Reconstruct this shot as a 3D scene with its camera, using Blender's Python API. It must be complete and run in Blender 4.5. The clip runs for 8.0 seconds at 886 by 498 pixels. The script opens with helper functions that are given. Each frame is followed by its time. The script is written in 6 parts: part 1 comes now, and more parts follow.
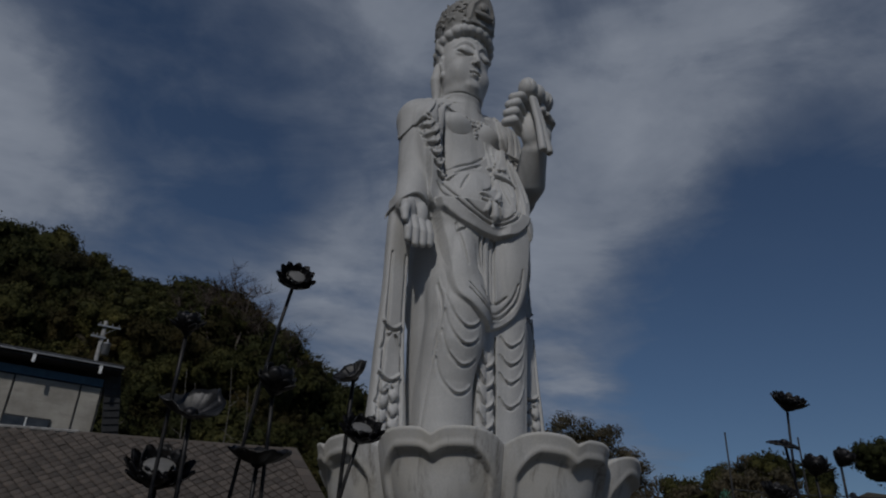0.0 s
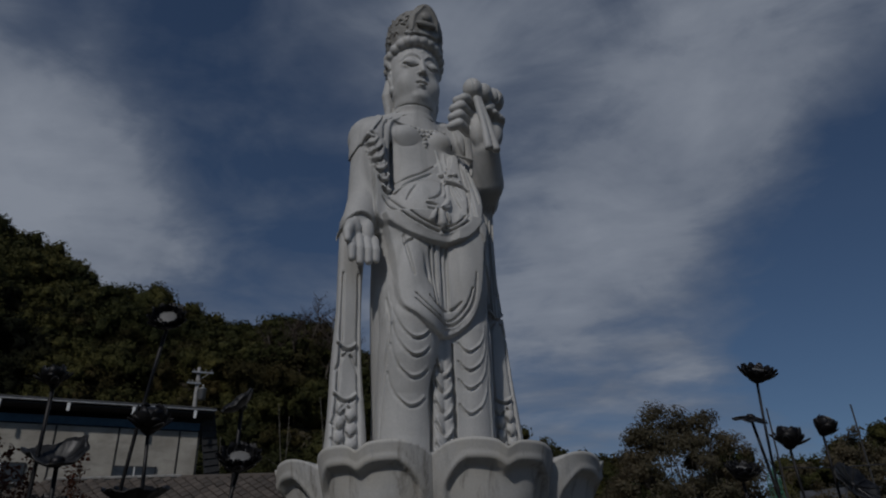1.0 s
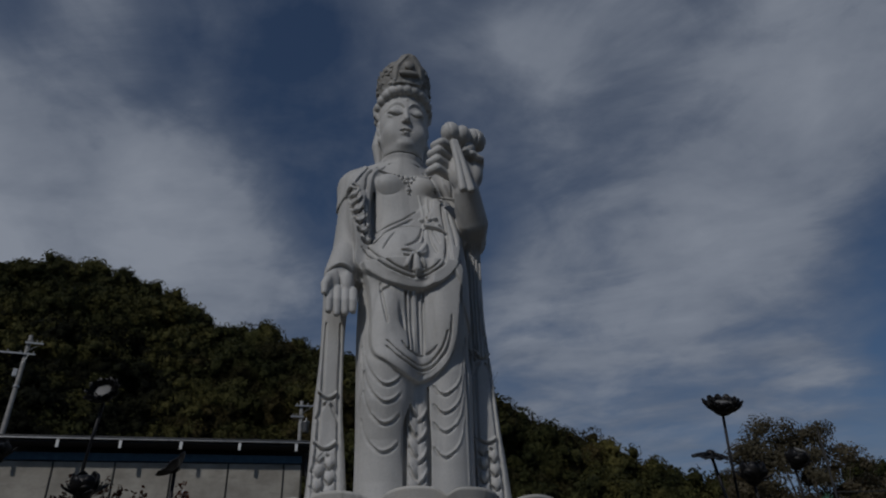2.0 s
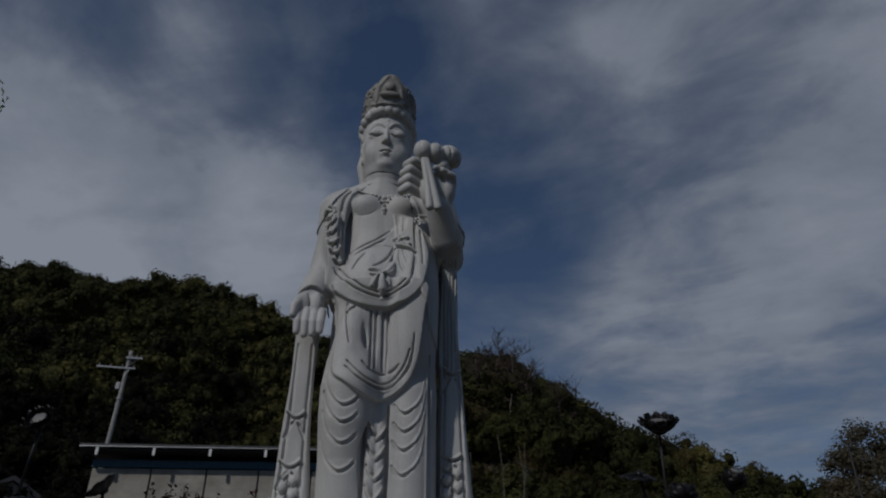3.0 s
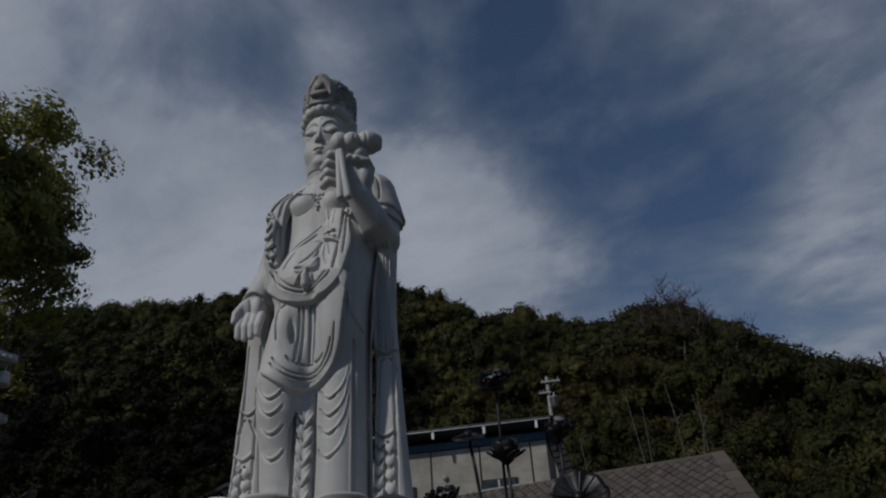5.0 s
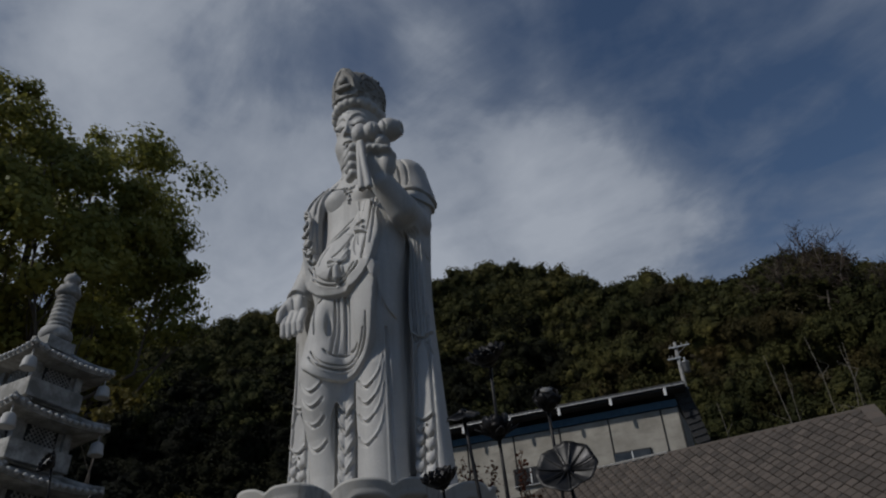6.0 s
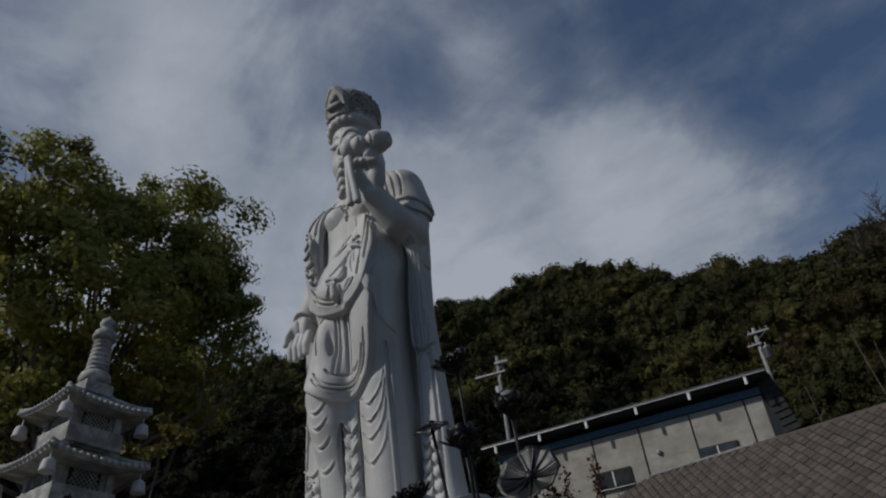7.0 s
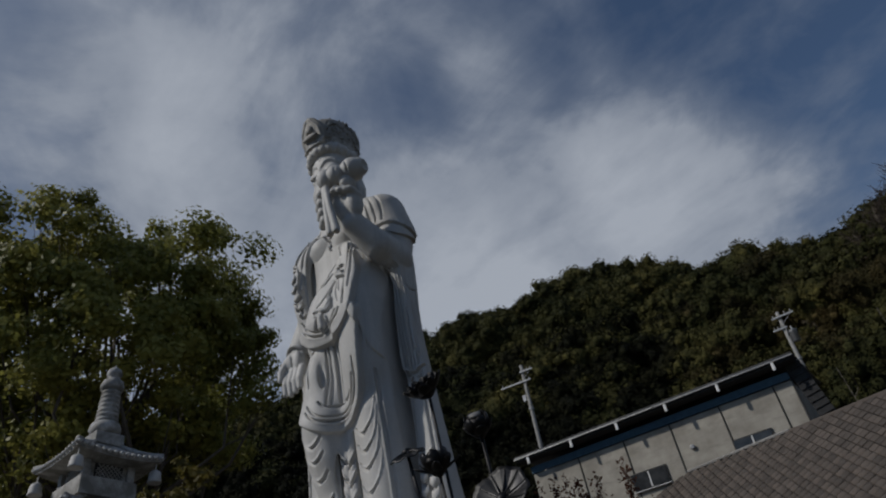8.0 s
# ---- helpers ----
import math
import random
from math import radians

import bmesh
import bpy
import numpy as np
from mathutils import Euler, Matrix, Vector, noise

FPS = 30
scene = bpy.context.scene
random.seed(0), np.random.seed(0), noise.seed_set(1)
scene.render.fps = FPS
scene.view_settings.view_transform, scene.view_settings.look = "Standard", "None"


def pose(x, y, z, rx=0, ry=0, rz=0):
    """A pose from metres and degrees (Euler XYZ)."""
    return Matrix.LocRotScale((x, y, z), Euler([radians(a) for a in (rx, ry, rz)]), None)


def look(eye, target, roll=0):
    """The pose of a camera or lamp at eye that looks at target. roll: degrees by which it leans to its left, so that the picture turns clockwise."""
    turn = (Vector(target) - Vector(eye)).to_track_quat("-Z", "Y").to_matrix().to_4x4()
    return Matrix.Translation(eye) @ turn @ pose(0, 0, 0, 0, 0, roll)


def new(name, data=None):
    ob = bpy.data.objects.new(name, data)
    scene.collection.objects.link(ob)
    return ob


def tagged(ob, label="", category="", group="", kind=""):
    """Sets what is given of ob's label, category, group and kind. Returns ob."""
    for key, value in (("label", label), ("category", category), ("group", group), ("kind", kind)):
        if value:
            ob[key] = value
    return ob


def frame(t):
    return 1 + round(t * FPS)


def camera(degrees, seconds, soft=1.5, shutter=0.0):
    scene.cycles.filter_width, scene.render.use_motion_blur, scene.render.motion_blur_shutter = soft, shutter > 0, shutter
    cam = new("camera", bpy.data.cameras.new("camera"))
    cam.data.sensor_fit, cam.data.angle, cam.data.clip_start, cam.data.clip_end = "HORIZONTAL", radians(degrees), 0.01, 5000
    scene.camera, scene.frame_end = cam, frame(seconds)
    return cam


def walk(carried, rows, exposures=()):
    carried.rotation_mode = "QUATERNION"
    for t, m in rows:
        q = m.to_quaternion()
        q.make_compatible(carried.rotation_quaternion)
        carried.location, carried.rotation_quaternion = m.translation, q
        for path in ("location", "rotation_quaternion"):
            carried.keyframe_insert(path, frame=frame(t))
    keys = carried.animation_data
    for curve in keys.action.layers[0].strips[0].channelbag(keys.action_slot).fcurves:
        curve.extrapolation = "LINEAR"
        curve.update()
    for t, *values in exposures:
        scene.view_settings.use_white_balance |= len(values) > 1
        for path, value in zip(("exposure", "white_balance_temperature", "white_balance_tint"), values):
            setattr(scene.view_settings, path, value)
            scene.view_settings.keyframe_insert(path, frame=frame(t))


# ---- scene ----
cam = camera(65.2, 8.0, soft=2.1)
METRES, EYE, TILT, LEAN, TURN = 8.0, 1.5, 0.0, 0.0, 0.0
ROWS = [
    (0.0, 0.0, 0.0, 0.0, -1.53, 27.85, -2.89),
    (0.5, 0.0749, 0.0006, 0.0025, 4.19, 28.15, 0.22),
    (1.0, 0.1456, 0.009, 0.0041, 8.54, 28.43, 1.12),
    (1.5, 0.2143, 0.0159, 0.0122, 11.64, 29.45, 1.93),
    (1.7, 0.2461, 0.0112, 0.0131, 14.78, 29.96, 1.25),
    (2.8, 0.4012, 0.0422, 0.025, 23.27, 30.54, 0.83),
    (3.0, 0.4315, 0.0547, 0.025, 25.88, 30.69, -0.85),
    (3.3, 0.4762, 0.0715, 0.0264, 29.23, 30.55, -0.91),
    (3.5, 0.5053, 0.0848, 0.0247, 30.88, 30.57, -0.3),
    (4.0, 0.57, 0.128, 0.026, 34.45, 30.55, 0.27),
    (4.2, 0.6005, 0.1438, 0.0235, 36.88, 29.94, 0.39),
    (5.3, 0.7101, 0.2514, 0.0231, 47.15, 27.94, 2.34),
    (5.5, 0.7257, 0.2708, 0.0251, 50.18, 27.71, 2.1),
    (6.0, 0.7533, 0.3174, 0.0202, 56.01, 27.63, 3.5),
    (6.5, 0.7633, 0.3658, 0.0194, 59.8, 28.15, 4.56),
    (7.0, 0.7789, 0.4065, 0.0182, 63.95, 29.24, 6.17),
    (7.5, 0.7941, 0.4372, 0.0198, 68.04, 30.23, 7.19),
    (8.0, 0.7998, 0.4466, 0.0191, 68.11, 30.97, 10.27),
]
walk(cam, [(t, pose(0, 0, EYE, TILT, LEAN, TURN) @ pose(METRES * x, METRES * y, METRES * z, 90 + pitch, roll, yaw)) for t, x, y, z, yaw, pitch, roll in ROWS],
     [(0.0, -1.7, 6200, 11), (4.0, -1.65, 6250, 11), (5.3, -1.2, 6350, 10), (8.0, -1.0, 6450, 10)])

# ---- world and sun ----
SUN_AZ, SUN_EL = radians(194), radians(40)     # compass angle from +y towards +x
SUN_DIR = Vector((math.sin(SUN_AZ) * math.cos(SUN_EL), math.cos(SUN_AZ) * math.cos(SUN_EL), math.sin(SUN_EL)))
world = bpy.data.worlds.new("sky")
scene.world = world
world.use_nodes = True


class Nodes:
    """Short hand for a node tree."""

    def __init__(self, tree):
        self.tree = tree
        tree.nodes.clear()

    def add(self, kind, ins=None, **props):
        n = self.tree.nodes.new(kind)
        if "operation" in props:
            n.operation = props["operation"]
        if "use_clamp" in props:
            n.use_clamp = props["use_clamp"]
        if "data_type" in props:
            n.data_type, n.blend_type = props["data_type"], props["blend_type"]
        if "interpolation_type" in props:
            n.interpolation_type = props["interpolation_type"]
        for k, v in (ins or {}).items():
            sock = n.inputs[k]
            if isinstance(v, bpy.types.NodeSocket):
                self.tree.links.new(v, sock)
            else:
                sock.default_value = v
        return n

    def math(self, op, a, b=0.0, clamp=False):
        return self.add("ShaderNodeMath", {0: a, 1: b}, operation=op, use_clamp=clamp).outputs[0]

    def vmath(self, op, a, b=(0, 0, 0)):
        n = self.add("ShaderNodeVectorMath", {0: a, 1: b}, operation=op)
        return n.outputs["Value"] if op in ("DOT_PRODUCT", "LENGTH") else n.outputs["Vector"]

    def noise(self, vec, scale, detail=4.0, rough=0.55, dist=0.0):
        return self.add("ShaderNodeTexNoise", {"Vector": vec, "Scale": scale, "Detail": detail, "Roughness": rough, "Distortion": dist}).outputs["Fac"]

    def ramp(self, fac, stops):
        n = self.add("ShaderNodeValToRGB", {"Fac": fac})
        el = n.color_ramp.elements
        while len(el) < len(stops):
            el.new(0.5)
        for e, (p, c) in zip(el, stops):
            e.position, e.color = p, (c, c, c, 1) if isinstance(c, (int, float)) else (*c, 1)
        return n.outputs["Color"]

    def mix(self, fac, a, b, blend="MIX"):
        n = self.add("ShaderNodeMix", data_type="RGBA", blend_type=blend)
        for k, v in ((0, fac), (6, a), (7, b)):
            if isinstance(v, bpy.types.NodeSocket):
                self.tree.links.new(v, n.inputs[k])
            else:
                n.inputs[k].default_value = v if isinstance(v, (int, float)) else (*v, 1)[:4]
        return n.outputs[2]


def make_sky():
    n = Nodes(world.node_tree)
    way = n.add("ShaderNodeTexCoord").outputs["Generated"]
    air = n.add("ShaderNodeTexSky")
    air.sky_type, air.sun_disc, air.sun_elevation, air.sun_rotation = "NISHITA", False, SUN_EL, SUN_AZ
    air.air_density, air.dust_density, air.ozone_density = 1.0, 0.1, 4.6
    sky = air.outputs[0]
    # clouds lie on a flat layer: the way divided by its height
    xyz = n.add("ShaderNodeSeparateXYZ", {0: way}).outputs
    up = n.math("ADD", n.math("MAXIMUM", xyz[2], 0.0), 0.12)
    flat = n.add("ShaderNodeCombineXYZ", {0: n.math("DIVIDE", xyz[0], up), 1: n.math("DIVIDE", xyz[1], up), 2: 0.37}).outputs[0]
    drawn = n.add("ShaderNodeMapping", {"Vector": flat, "Rotation": (0, 0, 0.9), "Scale": (1.0, 1.5, 1.0)}).outputs[0]
    warp = n.noise(flat, 1.1, 5.0, 0.6, 0.4)
    fine = n.noise(flat, 3.4, 7.0, 0.58, 0.5)
    wisp = n.noise(drawn, 2.6, 7.0, 0.58, 0.5)
    field = n.math("ADD", n.math("MULTIPLY", warp, 0.42), n.math("ADD", n.math("MULTIPLY", fine, 0.34), n.math("MULTIPLY", wisp, 0.36)))
    # the cloud bank and the clear lanes between, each a soft lobe of the sky
    for (az, el), size, gain in CLOUDS:
        a, e = radians(az), radians(el)
        d = n.vmath("DOT_PRODUCT", way, (math.sin(a) * math.cos(e), math.cos(a) * math.cos(e), math.sin(e)))
        lobe = n.add("ShaderNodeMapRange", {0: d, 1: math.cos(radians(size)), 2: 1.0, 3: 0.0, 4: gain}, interpolation_type="SMOOTHSTEP").outputs[0]
        field = n.math("ADD", field, lobe)
    cover = n.ramp(field, [(0.39, 0.04), (0.56, 0.50), (0.69, 1.0)])
    tone = n.noise(drawn, 2.4, 6.0, 0.56, 0.4)
    thick = n.math("ADD", n.math("MULTIPLY", tone, 0.42), n.math("MULTIPLY", n.math("SUBTRACT", field, 0.20), 0.75))
    white = n.ramp(thick, [(0.25, (2.3, 2.8, 3.8)), (0.48, (3.9, 4.5, 5.6)), (0.75, (7.5, 8.1, 9.1))])
    colour = n.mix(n.math("MULTIPLY", cover, 0.9), sky, white)
    back = n.add("ShaderNodeBackground", {"Color": colour, "Strength": 0.10}).outputs[0]
    n.add("ShaderNodeOutputWorld", {"Surface": back})


# the last lobe, out of view, is added to clear clouds and weaken fill light
CLOUDS = [((-66, 28), 15, .17), ((-52, 28), 15, .18), ((-40, 26), 12, .15), ((-79, 29), 13, .12), ((-58, 19), 15, .12), ((-95, 39), 22, .14), ((-53, 42), 6, .08), ((-68, 45), 9, .02), ((-84, 47), 12, .03),
          ((-40, 47), 12, -.14), ((-29, 41), 11, -.08), ((-62, 42), 5, -.03), ((-22, 29), 9, -.14), ((-17, 39), 11, -.09), ((-31, 32), 6, -.04), ((-4, 23), 14, .11), ((-2, 47), 9, .05),
          ((8, 23), 10, .10), ((14, 32), 11, .11), ((23, 39), 11, .08), ((31, 20), 18, -.30), ((24, 16), 9, -.14), ((-9, 43), 8, .06), ((165, 40), 72, -.34)]
make_sky()
sun = new("sun", bpy.data.lights.new("sun", "SUN"))
sun.data.energy, sun.data.angle, sun.data.color = 4.3, radians(2), (1.0, 0.955, 0.89)
sun.matrix_world = look(SUN_DIR * 60, (0, 0, 0))

# ---- materials ----
def material(name, build, rough=0.8, metal=0.0):
    m = bpy.data.materials.new(name)
    m.use_nodes = True
    n = Nodes(m.node_tree)
    where = n.add("ShaderNodeTexCoord").outputs["Object"]
    colour, relief, extra = build(n, where)
    ins = {"Base Color": colour, "Roughness": rough, "Metallic": metal}
    if relief is not None:
        height, strength, dist = relief
        ins["Normal"] = n.add("ShaderNodeBump", {"Height": height, "Strength": strength, "Distance": dist}).outputs[0]
    ins.update(extra)
    thin = ins.pop("thin", 0.0)
    bsdf = n.add("ShaderNodeBsdfPrincipled", ins).outputs[0]
    if thin:
        glow = n.add("ShaderNodeBsdfTranslucent", {"Color": colour}).outputs[0]
        bsdf = n.add("ShaderNodeMixShader", {0: thin, 1: bsdf, 2: glow}).outputs[0]
    n.add("ShaderNodeOutputMaterial", {"Surface": bsdf})
    return m


def island(n):
    return n.add("ShaderNodeNewGeometry").outputs["Random Per Island"]


def each(n):
    return n.add("ShaderNodeObjectInfo").outputs["Random"]


def granite_build(n, p):
    speck = n.noise(p, 120, 3, 0.7)
    cloud = n.noise(p, 1.6, 5, 0.6)
    # grey rain streaks: noise drawn out along the height
    drawn = n.add("ShaderNodeMapping", {"Vector": p, "Scale": (7.0, 7.0, 0.55)}).outputs[0]
    streak = n.noise(drawn, 1.0, 5, 0.65, 0.2)
    base = n.mix(n.ramp(cloud, [(0.35, 0.0), (0.65, 1.0)]), (0.43, 0.42, 0.395), (0.54, 0.53, 0.505))
    base = n.mix(n.ramp(streak, [(0.52, 0.0), (0.70, 0.55)]), base, (0.30, 0.295, 0.28))
    base = n.mix(n.ramp(speck, [(0.42, 0.35), (0.55, 0.0)]), base, (0.28, 0.28, 0.29))
    return base, (n.math("ADD", speck, n.math("MULTIPLY", cloud, 2.0)), 0.25, 0.004), {}


# weathered stone, darkened further to put the pagoda's shade into its colour
def aged_shaded_build(n, p):
    colour, relief, extra = granite_build(n, p)
    mottle = n.noise(p, 5.0, 6, 0.65)
    return n.mix(n.ramp(mottle, [(0.34, 0.0), (0.58, 0.85)]), colour, (0.15, 0.145, 0.128)), relief, extra


def petal_build(n, p):
    """The same stone with tan rain stains and dark runs from its upper edge."""
    colour, relief, extra = granite_build(n, p)
    drawn = n.add("ShaderNodeMapping", {"Vector": p, "Scale": (5.0, 5.0, 0.9)}).outputs[0]
    run = n.noise(drawn, 1.6, 6, 0.7, 0.3)
    tan = n.noise(p, 3.0, 5, 0.6)
    colour = n.mix(n.ramp(tan, [(0.40, 0.0), (0.65, 0.45)]), colour, (0.47, 0.43, 0.35))
    colour = n.mix(n.ramp(run, [(0.52, 0.0), (0.66, 0.75)]), colour, (0.15, 0.135, 0.115))
    return colour, relief, extra


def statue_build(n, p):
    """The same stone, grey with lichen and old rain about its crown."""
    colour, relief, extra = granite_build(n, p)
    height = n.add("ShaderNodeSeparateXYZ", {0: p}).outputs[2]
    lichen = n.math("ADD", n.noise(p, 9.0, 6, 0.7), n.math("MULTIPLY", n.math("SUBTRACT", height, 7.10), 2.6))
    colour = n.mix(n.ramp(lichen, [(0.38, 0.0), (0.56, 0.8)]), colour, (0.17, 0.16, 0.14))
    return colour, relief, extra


def leaf_build(dark, mid, light, far=False):
    def build(n, p):
        r = island(n)
        patch = n.noise(p, 0.13, 3, 0.6)
        spray = n.noise(p, 0.75, 5, 0.62)
        tree = n.noise(p, 0.42, 2, 0.5)
        shade = n.math("ADD", n.math("MULTIPLY", r, 0.25), n.math("MULTIPLY", n.ramp(spray, [(0.30, 0.0), (0.70, 1.0)]), 0.75))
        c = n.mix(shade, dark, mid)
        # pale patches colour in lit crowns, dark blotches the hollows between them
        c = n.mix(n.math("MULTIPLY", n.ramp(patch, [(0.42, 0.0), (0.66, 1.0)]), n.ramp(shade, [(0.15, 0.25), (0.8, 1.0)])), c, light)
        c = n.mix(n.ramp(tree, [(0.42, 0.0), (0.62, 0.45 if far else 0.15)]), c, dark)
        if not far:
            return c, None, {"Specular IOR Level": 0.25, "thin": 0.42}
        # darkens the bump's low spots: shade between tufts put into the colour
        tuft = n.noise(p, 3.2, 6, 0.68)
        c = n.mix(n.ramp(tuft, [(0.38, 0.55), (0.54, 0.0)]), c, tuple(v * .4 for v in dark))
        hue = n.noise(p, 0.23, 3, 0.55)
        c = n.mix(n.ramp(hue, [(0.44, 0.0), (0.60, 0.6)]), c, n.mix(1.0, c, (1.45, 1.30, 1.10, 1), "MULTIPLY"))
        return c, (tuft, 1.0, 0.5), {"Specular IOR Level": 0.1}
    return build


def bark_build(n, p):
    drawn = n.add("ShaderNodeMapping", {"Vector": p, "Scale": (9.0, 9.0, 1.6)}).outputs[0]
    g = n.noise(drawn, 1.5, 6, 0.65)
    return n.mix(g, (0.05, 0.04, 0.032), (0.16, 0.135, 0.11)), (g, 0.7, 0.03), {}


def dark_metal_build(n, p):
    g = n.noise(p, 9.0, 5, 0.6)
    fine = n.noise(p, 60.0, 3, 0.6)
    return n.mix(n.ramp(g, [(0.4, 0.0), (0.7, 1.0)]), (0.012, 0.012, 0.014), (0.045, 0.042, 0.040)), (fine, 0.3, 0.002), {"Roughness": n.ramp(g, [(0.3, 0.38), (0.7, 0.62)])}


def grey_metal_build(n, p):
    g = n.noise(p, 7.0, 5, 0.6)
    return n.mix(n.ramp(g, [(0.4, 0.0), (0.65, 1.0)]), (0.022, 0.022, 0.024), (0.065, 0.064, 0.062)), (n.noise(p, 50, 3), 0.3, 0.002), {"Roughness": n.ramp(g, [(0.3, 0.35), (0.7, 0.6)])}


def seed_build(n, p):
    g = n.noise(p, 30.0, 3, 0.6)
    return n.mix(g, (0.09, 0.088, 0.085), (0.19, 0.185, 0.175)), (g, 0.3, 0.003), {}


def plaster_build(n, p):
    blot = n.noise(p, 0.9, 6, 0.6)
    drawn = n.add("ShaderNodeMapping", {"Vector": p, "Scale": (0.5, 1.0, 1.7)}).outputs[0]
    streak = n.noise(drawn, 2.2, 7, 0.70)
    c = n.mix(n.ramp(blot, [(0.35, 0.0), (0.65, 1.0)]), (0.25, 0.23, 0.195), (0.385, 0.36, 0.31))
    c = n.mix(n.ramp(streak, [(0.5, 0.0), (0.70, 0.65)]), c, (0.20, 0.185, 0.16))
    return c, (n.noise(p, 14, 4), 0.2, 0.01), {}


def block_build(n, p):
    r = each(n)
    i = island(n)
    g = n.noise(p, 5.0, 5, 0.65)
    t = n.math("FRACT", n.math("ADD", r, i))
    c = n.mix(t, (0.048, 0.038, 0.031), (0.098, 0.078, 0.064))
    c = n.mix(n.ramp(g, [(0.45, 0.0), (0.7, 0.7)]), c, (0.075, 0.068, 0.06))
    return c, (g, 0.6, 0.02), {}


def plain_build(a, b, scale=6.0, bump=0.2, dist=0.004):
    def build(n, p):
        g = n.noise(p, scale, 5, 0.6)
        return n.mix(n.ramp(g, [(0.35, 0.0), (0.65, 1.0)]), a, b), (g, bump, dist), {}
    return build


GRANITE = material("pale_granite", granite_build, 0.62)
PETAL_STONE = material("stained_granite", petal_build, 0.68)
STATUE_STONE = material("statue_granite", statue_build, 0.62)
AGED_SHADED = material("weathered_shaded_granite", aged_shaded_build, 0.75)
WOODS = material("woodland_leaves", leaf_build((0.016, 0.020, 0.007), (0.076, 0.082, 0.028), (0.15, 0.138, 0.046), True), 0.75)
LEAVES = material("broad_leaves", leaf_build((0.125, 0.138, 0.036), (0.26, 0.26, 0.064), (0.50, 0.44, 0.11)), 0.5)
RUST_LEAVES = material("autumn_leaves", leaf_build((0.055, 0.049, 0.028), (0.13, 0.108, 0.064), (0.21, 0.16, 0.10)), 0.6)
# darker copy of the woods' leaves with the slope's shade in their colour
SHADED_EVERGREEN = material("shaded_evergreen_leaves", leaf_build((0.004, 0.005, 0.0025), (0.013, 0.016, 0.006), (0.034, 0.034, 0.012), True), 0.75)
# brighter copy of the woods' leaves, sunlight put into the colour
SUNLIT_OLIVE = material("sunlit_olive_leaves", leaf_build((0.020, 0.022, 0.006), (0.085, 0.080, 0.018), (0.16, 0.13, 0.032), True), 0.75)
# darker copy of the autumn leaves, shade put into the colour
SHADED_BROWN_LEAVES = material("shaded_brown_green_leaves", leaf_build((0.018, 0.018, 0.007), (0.064, 0.058, 0.022), (0.125, 0.098, 0.040), True), 0.75)
OLD_LEAVES = material("yellowing_leaves", leaf_build((0.05, 0.05, 0.014), (0.17, 0.14, 0.035), (0.26, 0.20, 0.05)), 0.55)
RED_LEAVES = material("reddish_leaves", leaf_build((0.05, 0.018, 0.012), (0.13, 0.045, 0.025), (0.18, 0.08, 0.035)), 0.55)
PALE_BARK = material("pale_bark", plain_build((0.09, 0.08, 0.066), (0.17, 0.15, 0.125), 6), 0.9)
NET = material("green_netting", plain_build((0.02, 0.09, 0.055), (0.05, 0.20, 0.13), 9), 0.6)
TWIG = material("brown_twigs", plain_build((0.045, 0.032, 0.025), (0.08, 0.056, 0.042), 5), 0.9)
BARK = material("bark", bark_build, 0.9)
DARK_METAL = material("blackened_metal", dark_metal_build, 0.5, 0.7)
GREY_METAL = material("dull_grey_metal", grey_metal_build, 0.5, 0.8)
SEED = material("seed_head", seed_build, 0.6)
PLASTER = material("stained_wall_panel", plaster_build, 0.85)
BLOCK = material("embankment_block", block_build, 0.9)
JOINT = material("dark_joint", plain_build((0.05, 0.045, 0.04), (0.09, 0.08, 0.07), 8), 0.95)
CONCRETE = material("pole_concrete", plain_build((0.17, 0.165, 0.155), (0.29, 0.28, 0.265), 5), 0.85)
ROOFING = material("dark_roof_sheet", plain_build((0.035, 0.036, 0.04), (0.07, 0.07, 0.075), 3), 0.6)
# blue paint darkened to put the eaves' shade into the band's colour
BLUE = material("shaded_blue_paint", plain_build((0.022, 0.060, 0.105), (0.042, 0.100, 0.155), 3), 0.6)
WHITE = material("white_bracket", plain_build((0.62, 0.62, 0.60), (0.8, 0.8, 0.78), 9), 0.5)
STEEL = material("galvanised_steel", plain_build((0.28, 0.285, 0.29), (0.42, 0.42, 0.42), 9), 0.45, 0.6)
EARTH = material("leaf_litter", plain_build((0.03, 0.026, 0.016), (0.075, 0.06, 0.035), 2.5, 0.6, 0.05), 0.95)
PANE = material("dim_window_pane", plain_build((0.02, 0.022, 0.025), (0.05, 0.052, 0.055), 2), 0.15)
# near-black for real dark parts, and painted shade on soffit and pagoda panels
SHADE = material("board_and_shade_black", plain_build((0.012, 0.012, 0.013), (0.03, 0.03, 0.031), 4), 0.8)


# ---- mesh helpers ----
def part(name, bm, mat, parent=None, label="", smooth=False):
    me = bpy.data.meshes.new(name)
    bmesh.ops.recalc_face_normals(bm, faces=bm.faces[:])
    bm.to_mesh(me)
    bm.free()
    me.materials.append(mat)
    if smooth:
        me.shade_smooth()
    ob = new(name, me)
    if parent:
        ob.parent = parent
    if label:
        ob["label"] = label
    return ob


def thing(name, at, label, category, group="", kind="", turn=0.0):
    ob = new(name)
    ob.empty_display_size = 0.2
    ob.matrix_world = pose(*at, 0, 0, turn)
    return tagged(ob, label, category, group, kind)


